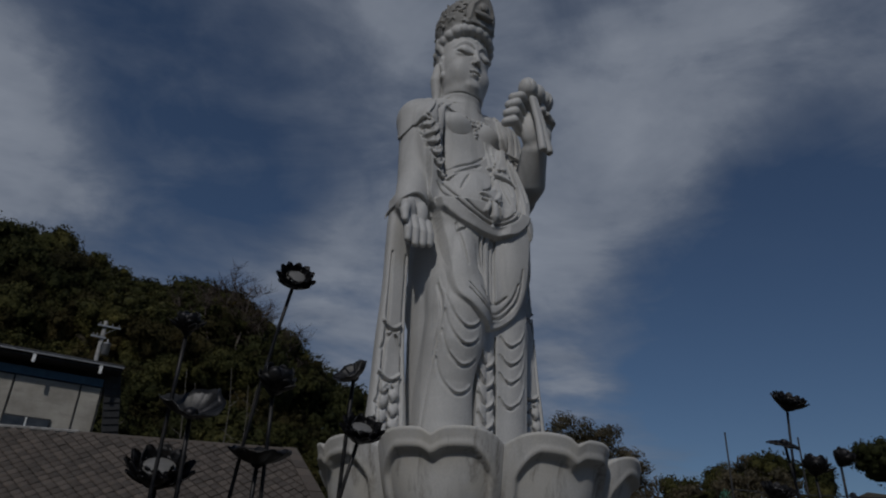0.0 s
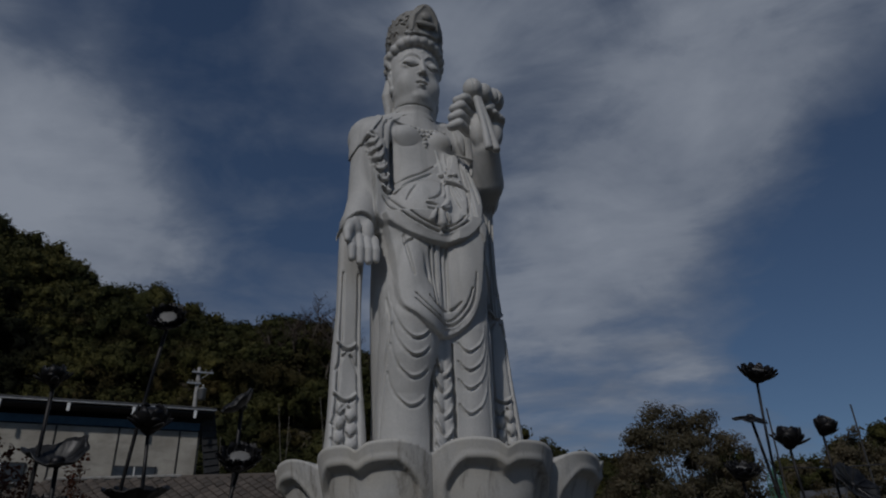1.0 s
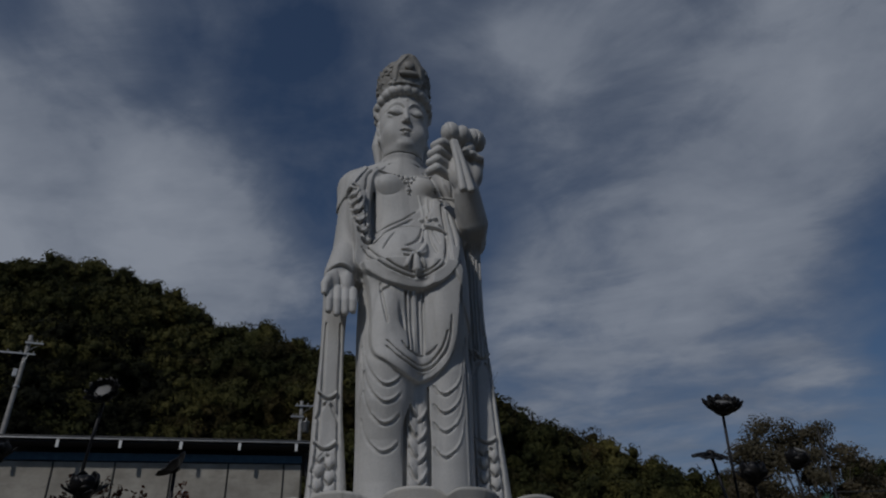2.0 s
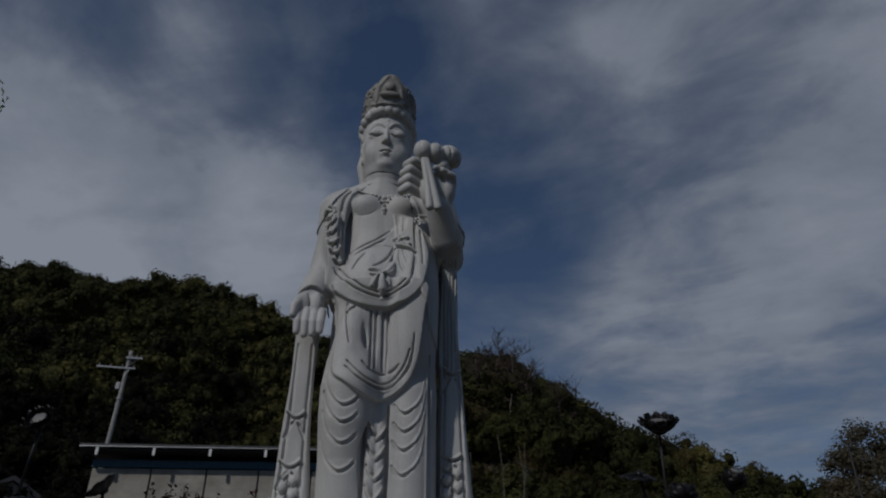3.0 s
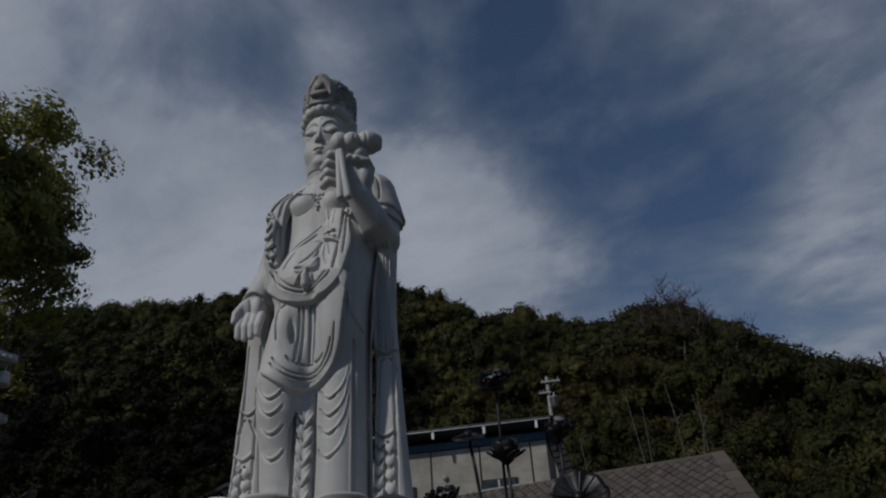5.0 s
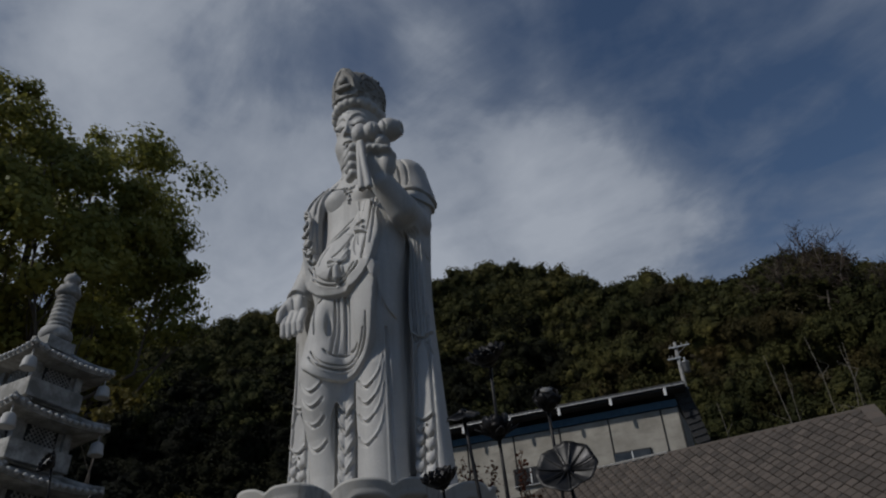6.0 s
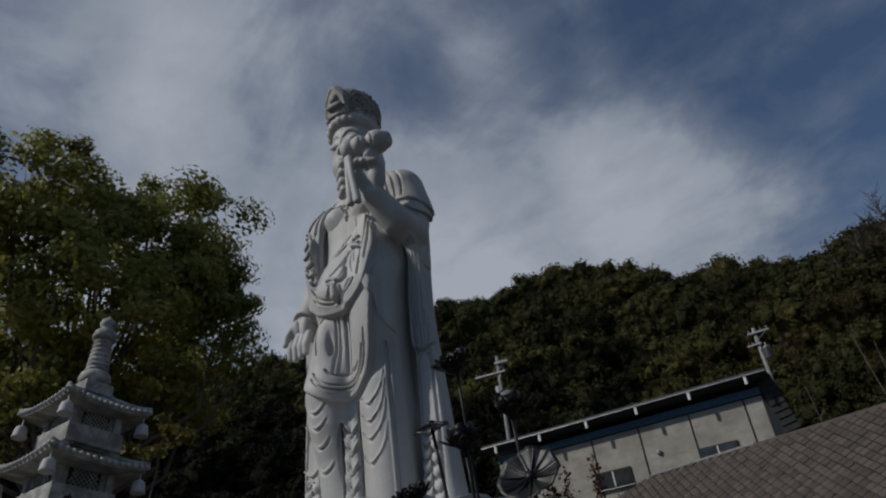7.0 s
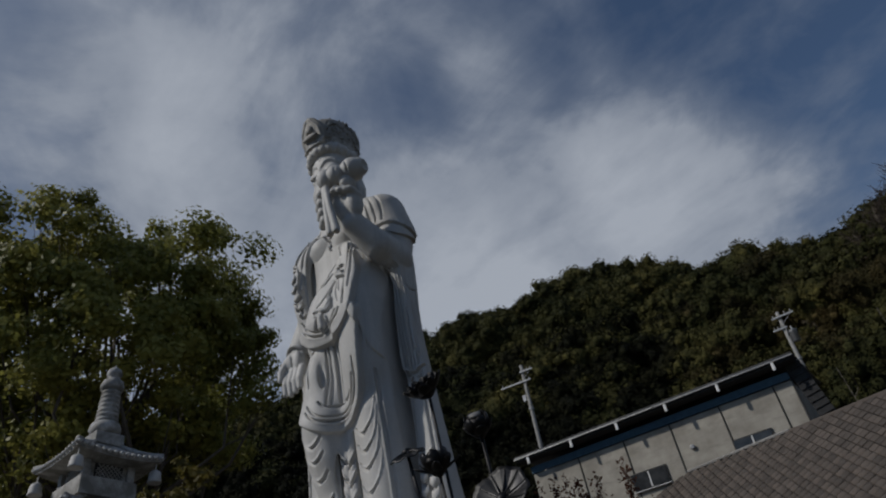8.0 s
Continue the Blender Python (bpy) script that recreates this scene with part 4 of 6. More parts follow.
    for x, z, r in ((-.13, 5.90, .016), (-.09, 5.885, .016), (-.05, 5.87, .018), (0, 5.86, .028), (.05, 5.87, .018), (.09, 5.885, .016), (.13, 5.90, .016), (.005, 5.80, .024), (.01, 5.745, .018), (.012, 5.69, .026), (.012, 5.645, .014), (-.055, 5.825, .015), (.065, 5.825, .015), (-.03, 5.785, .014), (.04, 5.785, .014)):
        clay.ball((x, clay.front(x, z) + .008, z), (r, .020, r), .003)
    clay.drape([(-.315, 5.70), (-.24, 5.615), (-.12, 5.63), (-.05, 5.70)], [.004, .008, .008, .003], .002, .010, True)
    # the curling frill down the sleeve edge, and the bow where it begins
    clay.groove([(-.575, 5.66), (-.555, 5.45), (-.49, 5.2), (-.38, 4.98)], .010, .020)
    for i, (x, z) in enumerate(((-.535, 5.62), (-.52, 5.50), (-.505, 5.385), (-.475, 5.27), (-.44, 5.165), (-.395, 5.065))):
        clay.drape([(x - .045, z + .02), (x - .03, z - .045), (x + .02, z - .06), (x + .05, z - .01), (x + .03, z + .035)], [.008, .017, .019, .015, .006], .007, .004)
        clay.groove([(x - .045, z - .035), (x - .02, z - .085), (x + .03, z - .09), (x + .058, z - .03)], .010, .026)
    for pts in ([(-.58, 5.63), (-.545, 5.69), (-.50, 5.66)], [(-.60, 5.60), (-.57, 5.655), (-.52, 5.63)]):
        clay.drape(pts, [.012, .022, .012], .010, .005)
    # cuff over the lowered hand
    clay.drape([(-.765, 4.56), (-.740, 4.66), (-.620, 4.735), (-.50, 4.68), (-.455, 4.54)], [.008, .013, .015, .014, .008], .002, .005)
    clay.groove([(-.73, 4.60), (-.70, 4.665), (-.62, 4.705), (-.53, 4.665), (-.485, 4.57)], .010, .020)
    # knotted ribbons on the hanging sleeves: bows with spread tails, and curling folds to the foot
    for x0, w, bows, low in ((-.640, .080, (3.545, 3.115), 3.02), (.745, .085, (4.005, 3.215), 3.12)):
        for k, z in enumerate(bows):
            g = w * (1 + .12 * k)
            clay.drape([(x0 - g, z + .045), (x0 - g * .5, z + .004), (x0, z - .012), (x0 + g * .5, z + .004), (x0 + g, z + .045)], [.012, .012, .009, .012, .012], .006, .004)
            clay.groove([(x0 - g, z + .018), (x0 - g * .5, z - .022), (x0, z - .036), (x0 + g * .5, z - .022), (x0 + g, z + .018)], .012, .028)
            for side in (-1, 1):
                clay.drape([(x0 + side * .014, z - .045), (x0 + side * g * .50, z - .085), (x0 + side * g * 1.05, z - .175)], [.006, .009, .006], .004, .004)
                clay.groove([(x0 + side * .022, z - .070), (x0 + side * g * .62, z - .118), (x0 + side * g * 1.1, z - .205)], .010, .020)
        clay.groove([(x0, low), (x0 + .004, low - .25), (x0 + .01, 2.50)], .011, .028)
        for k in range(5):
            for side in (-1, 1):
                z = low - .02 - .115 * k - (.055 if side > 0 else 0)
                g = w * (1.0 + .09 * k)
                if z < 2.56:
                    continue
                mid = (x0 + side * g * .55, z + .030)
                clay.ball((mid[0], clay.front(*mid) - .014, mid[1]), (g * .46, .034, .050), .016)
                clay.groove([(x0 + side * g * .10, z + .015), (x0 + side * g * .50, z - .030), (x0 + side * g * 1.05, z + .022)], .012, .026)
    for x0, x1, x2 in ((-.700, -.695, -.725), (-.572, -.555, -.52), (.672, .672, .65), (.79, .82, .87)):
        clay.groove([(x0, 4.22), (x1, 3.6), ((x1 + x2) / 2, 3.1), (x2, 2.5)], .007, .014)
    for x in (.645, .68, .715, .75):
        clay.groove([(x, 5.34), (x + .004, 5.0), (x + .008, 4.5), (x + .02, 3.95)], .008, .020)
    # the open gap between the skirt and the left sleeve
    for v in np.arange(-.40, .34, .028):
        s = .20 * v
        clay.line([(.605 + s, v, 5.20), (.600 + s, v, 4.95), (.565 + s, v, 4.5), (.560 + s, v, 4.2), (.572 + s, v, 3.65), (.588 + s, v, 3.1), (.590 + s, v, 2.5)], [.014, .026, .034, .035, .034, .031, .025], .006, True)
    # folds on the outer side of the left sleeve, and its hem
    clay.seam([(.06, 4.92), (-.02, 4.86), (-.10, 4.87)], .012)
    clay.seam([(.14, 5.70), (.06, 5.63), (-.06, 5.56), (-.20, 5.52)], .014)
    clay.seam([(.16, 5.72), (.06, 5.665), (-.06, 5.595), (-.20, 5.555)], .016, .010, False)
    for y in (-.06, .0, .05):
        clay.seam([(y, 5.25), (y + .01, 4.6), (y, 3.9)], .007)


make_statue()

# ---- lotus pedestal ----
def shell(bm, outer, thick, nu, nv):
    """A closed thin body: the sheet outer(u, v), u and v from 0 to 1, and its back, set in along thick(u, v)."""
    grid = []
    for k in (0, 1):
        rows = []
        for j in range(nv + 1):
            row = []
            for i in range(nu + 1):
                u, v = i / nu, j / nv
                p = Vector(outer(u, v))
                row.append(bm.verts.new(p + Vector(thick(u, v)) if k else p))
            rows.append(row)
        grid.append(rows)
    f, b = grid
    for j in range(nv):
        for i in range(nu):
            bm.faces.new((f[j][i], f[j][i + 1], f[j + 1][i + 1], f[j + 1][i]))
            bm.faces.new((b[j][i], b[j + 1][i], b[j + 1][i + 1], b[j][i + 1]))
    for i in range(nu):
        bm.faces.new((f[0][i], b[0][i], b[0][i + 1], f[0][i + 1]))
        bm.faces.new((f[nv][i], f[nv][i + 1], b[nv][i + 1], b[nv][i]))
    for j in range(nv):
        bm.faces.new((f[j][0], f[j + 1][0], b[j + 1][0], b[j][0]))
        bm.faces.new((f[j][nu], b[j][nu], b[j + 1][nu], f[j + 1][nu]))
    return bm


def ease(a, b, x):
    t = min(max((x - a) / (b - a), 0.0), 1.0)
    return t * t * (3 - 2 * t)


def pedestal_petal(rim, span, foot, tip, nu=56, nv=44):
    """One carved petal about the z axis, facing +x: two lobes at the top and a sunken arch in its face."""
    tall = tip - foot

    def crest(s):
        lobe = math.cos((abs(s) - 0.46) * 1.1) if abs(s) < 0.46 else math.cos((abs(s) - 0.46) * 1.7)
        return foot + tall * (0.86 + 0.14 * max(lobe, 0.0) ** 1.2 - 0.22 * max(abs(s) - 0.72, 0.0) ** 1.6) - 0.032 * math.exp(-(s / 0.10) ** 2)

    def outer(u, v):
        s = 2 * u - 1
        top = crest(s)
        z = foot + (top - foot) * v
        wide = 0.80 + 0.20 * math.sin(math.pi * min(v * 0.62, 0.5))
        a = radians(span) * s * wide
        r = rim - 0.50 * (1 - v) ** 2.0 - 0.15 * abs(s) ** 3.2 + 0.035 * v ** 7
        # the sunken arch, a smaller outline of the same shape
        inner_top = crest(s * 1.05) - 0.125 - 0.9 * max(abs(s) - 0.52, 0.0) ** 1.7
        depth = ease(0.0, 0.030, inner_top - z) * ease(0.82, 0.74, abs(s))
        r -= 0.042 * depth
        r += 0.012 * math.exp(-((inner_top + .018 - z) / .014) ** 2) * ease(0.90, 0.70, abs(s))
        r += 0.065 * depth * ease(0.05, 0.40, inner_top - z) * math.cos(s * 1.6) ** 2
        return (r * math.cos(a), r * math.sin(a), z)

    def thick(u, v):
        s = 2 * u - 1
        a = radians(span) * s
        return (-0.10 * math.cos(a), -0.10 * math.sin(a), -0.01)

    return shell(bmesh.new(), outer, thick, nu, nv)


def make_pedestal():
    top = thing("lotus_pedestal", (.34, 5.55, 0), "pale granite lotus pedestal with broad two-lobed petals", "pedestal", turn=-61.4)
    part("drum", turned(bmesh.new(), [(1.25, 0), (1.25, .35), (1.15, .40), (1.0, .55), (1.0, 1.0), (.85, 1.4), (.92, 1.9), (1.02, 2.36), (1.05, 2.44), (1.04, 2.49), (.98, 2.51)], 64), GRANITE, top, "round stone drum under the statue's feet", True)
    first = part("petal", pedestal_petal(1.215, 23.0, 1.62, 2.55), PETAL_STONE, top, smooth=True)
    low = part("lower_petal", pedestal_petal(1.26, 23.6, 1.02, 1.95, 30, 20), PETAL_STONE, top, smooth=True)
    back = part("rear_petal", pedestal_petal(1.07, 9.0, 1.65, 2.51, 20, 20), PETAL_STONE, top, smooth=True)
    for i in range(8):
        for ob, off in ((first, 0), (low, 22.5), (back, 22.5)):
            o = ob if i == 0 else ob.copy()
            if i:
                scene.collection.objects.link(o)
            o.rotation_euler = (0, 0, radians(45 * i + off))


make_pedestal()


# ---- building on its terrace ----
def frame_at(along, out, z):
    """A place in the building's axes."""
    return B_AT + B_ALONG * along + B_OUT * out + Vector((0, 0, z))


B_TURN = math.degrees(math.atan2(-B_ALONG.y, -B_ALONG.x))     # local x runs from the far end to the near end, local -y out of the front


def make_building():
    house = thing("storage_building", frame_at(0, -.8, 0), "long low building with stained pale wall panels and dark eaves", "building", turn=B_TURN)
    # the whole house is pitched towards the far end to fit the camera's view
    house.matrix_world = house.matrix_world @ Matrix.Translation((0, 0, 10.6)) @ Matrix.Rotation(radians(-1.25), 4, "Y") @ Matrix.Translation((0, 0, -10.6))
    # local: x = -along, y = -(out + .8)
    joints = [-.32, .50, 3.13, 5.71, 8.24, 10.90, 13.75]
    for a, b in zip(joints, joints[1:]):
        part("wall_panel", boxed((b - a - .03, .16, 3.05), (-(a + b) / 2, .08, 8.30 - .0), bevel=.012), PLASTER, house)
        part("joint_strip", boxed((.06, .05, 2.75), (-a - (.03 if a > 0 else -.04), -.012, 8.45), bevel=.008), SHADE, house, "dark joint between panels")
    part("back_wall", boxed((14.05, .16, 3.0), (-6.72, 5.0, 8.3)), PLASTER, house)
    for x in (.31, -13.73):
        part("end_wall", boxed((.14, 4.9, 3.0), (x - (.09 if x > 0 else -.09), 2.55, 8.3)), PLASTER, house)
    part("blue_band", boxed((14.12, .10, .36), (-6.72, .0, 10.06), bevel=.01), BLUE, house, "blue painted band under the eaves, darkened for their shade")
    roof = part("roof", boxed((15.2, 6.6, .07), (-6.65, 2.42, 10.65), (-2.2, 0, 0), .02), ROOFING, house)
    # near-black colour puts the shade under the eaves into the soffit
    part("soffit", boxed((15.1, .80, .05), (-6.65, -.42, 10.54), (-4, 0, 0), .01), SHADE, house, "soffit coloured black for the shade under the eaves")
    part("gutter", tube(bmesh.new(), [(.95, -.88, 10.68), (-14.25, -.88, 10.68)], .04, 10), STEEL, house, "grey gutter along the eaves")
    part("fascia", boxed((15.1, .04, .07), (-6.65, -.84, 10.67), bevel=.01), ROOFING, house)
    bracket = None
    for a in (0, 2.676, 5.352, 8.028, 10.704, 13.38):
        if bracket is None:
            bracket = part("bracket", boxed((.13, .10, .36), (0, 0, 0), bevel=.015), WHITE, house, "white rafter end below the gutter")
            o = bracket
        else:
            o = bracket.copy()
            scene.collection.objects.link(o)
        o.location = (-a, -.89, 10.44)
    # low windows near the foot of the wall
    for a, b in ((1.33, 3.19), (6.58, 8.46)):
        w = part("window", boxed((b - a, .10, .86), (-(a + b) / 2, -.03, 7.72), bevel=.01), SHADE, house, "dark low window with a pale mullion")
        part("pane", boxed((b - a - .12, .02, .72), (-(a + b) / 2, -.088, 7.72), bevel=.004), PANE, w)
        part("mullion", boxed((.06, .04, .74), (-(a + b) / 2, -.105, 7.72), bevel=.006), WHITE, w, "pale mullion")
        part("sill", boxed((b - a + .1, .12, .05), (-(a + b) / 2, -.10, 7.27), bevel=.008), STEEL, w)
    part("vent_cap", turned(bmesh.new(), [(.05, 0), (.13, .02), (.13, .10), (.07, .14)], 16), STEEL, house, "round grey vent cap").matrix_local = pose(-5.01, 0, 8.45, 90)
    screen = part("side_screen", boxed((.70, .06, 3.2), (.92, .06, 9.1), (0, -10, 0), .01), SHADE, house, "black slatted screen at the building's end")
    for k in range(9):
        part("slat", boxed((.68, .05, .05), (.92 - (k - 4.4) * .056, .0, 7.7 + k * .32), (0, -10, 0), .008), SHADE, screen)


make_building()


# ---- embankment ----
E_TOP = Vector((-5.85, 29.85, 7.34))
E_LEFT = Vector((-.994, -.111, 0))
E_OUT = Vector((.111, -.994, 0))
E_DOWN = (E_OUT * 3.4 - E_LEFT * 2.0 + Vector((0, 0, -2.94)))     # along the end's sloping edge
E_STEP = E_DOWN / 2.94                                           # for one metre of height
FACE_N = E_LEFT.cross(E_STEP).normalized()
if FACE_N.z < 0:
    FACE_N = -FACE_N


def on_face(a, h):
    """A place on the slope: a along its top to the far end, h below the top."""
    return E_TOP + E_LEFT * a + E_STEP * h


def make_embankment():
    bm = bmesh.new()
    n = FACE_N * -.06
    ring = [on_face(0, 0) + n, on_face(34, 0) + n, on_face(39, 7.34) + n, on_face(0, 7.34) + n]
    v = [bm.verts.new(p) for p in ring]
    t0, t1 = bm.verts.new((-13.5, 41.0, 7.3)), bm.verts.new(on_face(34, 0) - E_OUT * 12 + n)
    g = [bm.verts.new((p.x, p.y, -.2)) for p in (Vector((-8.0, 33.0, 0)), t1.co)]
    w = [bm.verts.new((p.co.x, p.co.y, -.2)) for p in (v[3], v[2])]
    bm.faces.new(v)
    bm.faces.new((v[1], v[0], t0, t1))
    bm.faces.new((v[0], v[3], w[0], g[0], t0))
    bm.faces.new((v[2], v[1], t1, g[1], w[1]))
    bm.faces.new((v[3], v[2], w[1], w[0]))
    bm.faces.new((t0, g[0], g[1], t1))
    bank = part("embankment", bm, JOINT)
    tagged(bank, "sloping brown-grey embankment paved with diamond-laid blocks", "embankment", kind="structure")
    # the coping along its top and its end
    cop = bmesh.new()
    tube(cop, [on_face(8.6, -.02), on_face(34, -.02)], .07, 6)
    part("coping", cop, CONCRETE, bank, "pale coping along the top edge")
    cop = bmesh.new()
    for k in range(22):
        a, b = k * .335, k * .335 + .322
        low, high = FACE_N * -.1, FACE_N * (.080 + .006 * (k % 3))
        ring = [[cop.verts.new(on_face(x, h) + lift) for x, h in ((-.17, a), (.36, a), (.36, b), (-.17, b))] for lift in (low, high)]
        for q in ring:
            cop.faces.new(q)
        for i in range(4):
            cop.faces.new((ring[0][i], ring[0][(i + 1) % 4], ring[1][(i + 1) % 4], ring[1][i]))
    part("edge_course", cop, BLOCK, bank, "course of cut blocks along the slope's end")
    cop = bmesh.new()
    tube(cop, [on_face(0, .05) - FACE_N * .05, on_face(8.6, .05) - FACE_N * .05], .12, 8)
    part("top_course", cop, BLOCK, bank)
    return bank


BANK = make_embankment()


def block_mesh(across, up, half, thick, seed):
    """A pillow-faced diamond block."""
    r = random.Random(seed)
    bm = bmesh.new()
    ring = []
    for s, d in ((1.0, -thick), (1.0, thick * .45), (.86, thick)):
        ring.append([bm.verts.new((across * ca + up * cu) * half * s * r.uniform(.97, 1.0) + FACE_N * d * r.uniform(.9, 1.1)) for ca, cu in ((1, 0), (0, 1), (-1, 0), (0, -1))])
    for a, b in zip(ring, ring[1:]):
        for k in range(4):
            bm.faces.new((a[k], a[(k + 1) % 4], b[(k + 1) % 4], b[k]))
    bm.faces.new(ring[-1])
    return bm


def pave_embankment():
    up = FACE_N.cross(E_LEFT).normalized()
    if up.z < 0:
        up = -up
    slope = (E_STEP - E_LEFT * E_STEP.dot(E_LEFT)).length      # metres of slope for one metre of height
    drift = E_STEP.dot(E_LEFT)
    half = .24
    kinds = []
    for k in range(6):
        bm = block_mesh(E_LEFT, up, half - .017, .045, k)
        bmesh.ops.recalc_face_normals(bm, faces=bm.faces[:])
        me = bpy.data.meshes.new("block")
        bm.to_mesh(me)
        bm.free()
        me.materials.append(BLOCK)
        kinds.append(me)
    r = random.Random(4)
    places = []
    rows = int(7.0 * slope / half)
    for j in range(rows):
        for i in range(-12, 70):
            h = (j + 1.1) * half / slope
            a = i * 2 * half + (half if j % 2 else 0) - h * drift
            low = .10
            if a + drift * 0 < low or a > 30 or h > 7.1:
                continue
            places.append((a, h))
    places.sort(key=lambda q: q[0] * .55 + q[1] * 1.6)
    rest_v, rest_f, base = [], [], 0
    for c, (a, h) in enumerate(places):
        me = kinds[r.randrange(6)]
        at = on_face(a, h) + FACE_N * r.uniform(-.012, .012)
        if c < 300:
            ob = new("block", me)
            ob.location = at
            ob.parent = BANK
        else:
            co = np.array([v.co[:] for v in me.vertices]) + np.array(at)
            rest_v.append(co)
            rest_f.append(np.array([p.vertices[:] for p in me.polygons]) + base)
            base += len(co)
    ob = pydata("block_paving", np.concatenate(rest_v), np.concatenate(rest_f), BLOCK, False, BANK)
    ob["kind"] = "stuff"


# ---- utility poles ----
def make_pole(at, top, turn, transformer):
    pole = thing("utility_pole", at, "grey concrete utility pole with cross-arms and insulators", "utility pole", "utility poles behind the building", turn=turn)
    # both lean a little to one side to fit the camera's view
    pole.matrix_world = Matrix.Translation(at) @ Matrix.Rotation(radians(2.7), 4, Vector((-.58, -.81, 0))) @ Matrix.Rotation(radians(turn), 4, "Z")
    tall = top - at[2]
    part("mast", turned(bmesh.new(), [(.18, 0), (.105, tall), (.06, tall + .03)], 16), CONCRETE, pole, smooth=True)
    arms = ((tall - .35, .62), (tall - 1.05, .40)) if transformer else ((tall - .5, .45), (tall - 1.15, 1.05))
    for h, half in arms:
        shift = (.22 if half > .5 else -.2) if transformer else (-.55 if half > .6 else .3)
        arm = part("cross_arm", boxed((2 * half, .09, .09), (shift, -.17, h), bevel=.01), STEEL, pole)
        for k in range(4):
            x = shift - half + .12 + k * (2 * half - .24) / 3
            part("insulator", turned(bmesh.new(), [(.02, 0), (.042, .03), (.028, .06), (.045, .09), (.028, .13), (.014, .16)], 10, (x, -.17, h + .045)), CONCRETE, arm, "small grey porcelain insulator", True)
        part("brace", tube(bmesh.new(), [(shift + half * .7, -.17, h - .02), (0, -.13, h - .5)], .018, 6), STEEL, arm)
    if transformer:
        for k, (x, h) in enumerate(((.34, tall - 2.0),)):
            can = part("transformer", turned(bmesh.new(), [(.12, 0), (.22, .02), (.22, .62), (.24, .63), (.24, .68), (.10, .75)], 16, (x, -.02, h)), STEEL, pole, "grey transformer can", True)
            part("bushing", tube(bmesh.new(), [(x, -.02, h + .72), (x, -.05, h + .95)], .035, 8), WHITE, can)
    else:
        part("junction_box", boxed((.22, .2, .42), (-.24, 0, tall - 2.2), bevel=.02), STEEL, pole)
    part("climbing_band", turned(bmesh.new(), [(.17, 0), (.17, .08)], 14, (0, 0, tall - 3.0)), STEEL, pole)


def ground_z(x, y):
    dx, dy = x - HOME.x, y - HOME.y
    return float(hill(np.array(math.degrees(math.atan2(dx, dy))), np.array(math.hypot(dx, dy))))


make_pole((-18.61, 37.43, ground_z(-18.61, 37.43) - .3), 15.5, 30, True)
make_pole((-29.44, 26.33, ground_z(-29.44, 26.33) - .3), 17.17, 38, False)

# ---- stone pagoda ----
def pagoda_roof(half, rise, lift, thick):
    """A square roof with hollow slopes and upturned corners, its eaves at height 0."""
    bm = bmesh.new()
    n = 12
    for q in range(4):
        turn = Matrix.Rotation(radians(90 * q), 4, "Z")

        def top_at(s, t):
            w = half * (1 - t * .72)
            z = rise * (t ** 1.3) + lift * abs(s) ** 2.2 * (1 - t) ** 2
            return turn @ Vector((w, s * w, z))

        rows = [[bm.verts.new(top_at(2 * i / n - 1, j / 8)) for i in range(n + 1)] for j in range(9)]
        low = [bm.verts.new(turn @ Vector((half * .97, s * half * .97, lift * abs(s) ** 2.2 - thick))) for s in (2 * i / n - 1 for i in range(n + 1))]
        inn = [bm.verts.new(turn @ Vector((half * .42, s * half * .42, -thick - .01))) for s in (2 * i / n - 1 for i in range(n + 1))]
        for i in range(n):
            for j in range(8):
                bm.faces.new((rows[j][i], rows[j][i + 1], rows[j + 1][i + 1], rows[j + 1][i]))
            bm.faces.new((low[i], low[i + 1], rows[0][i + 1], rows[0][i]))
            bm.faces.new((inn[i], inn[i + 1], low[i + 1], low[i]))
    bmesh.ops.remove_doubles(bm, verts=bm.verts[:], dist=.003)
    cap = half * .28
    box(bm, (2 * cap, 2 * cap, .06), (0, 0, rise - .01))
    return bm


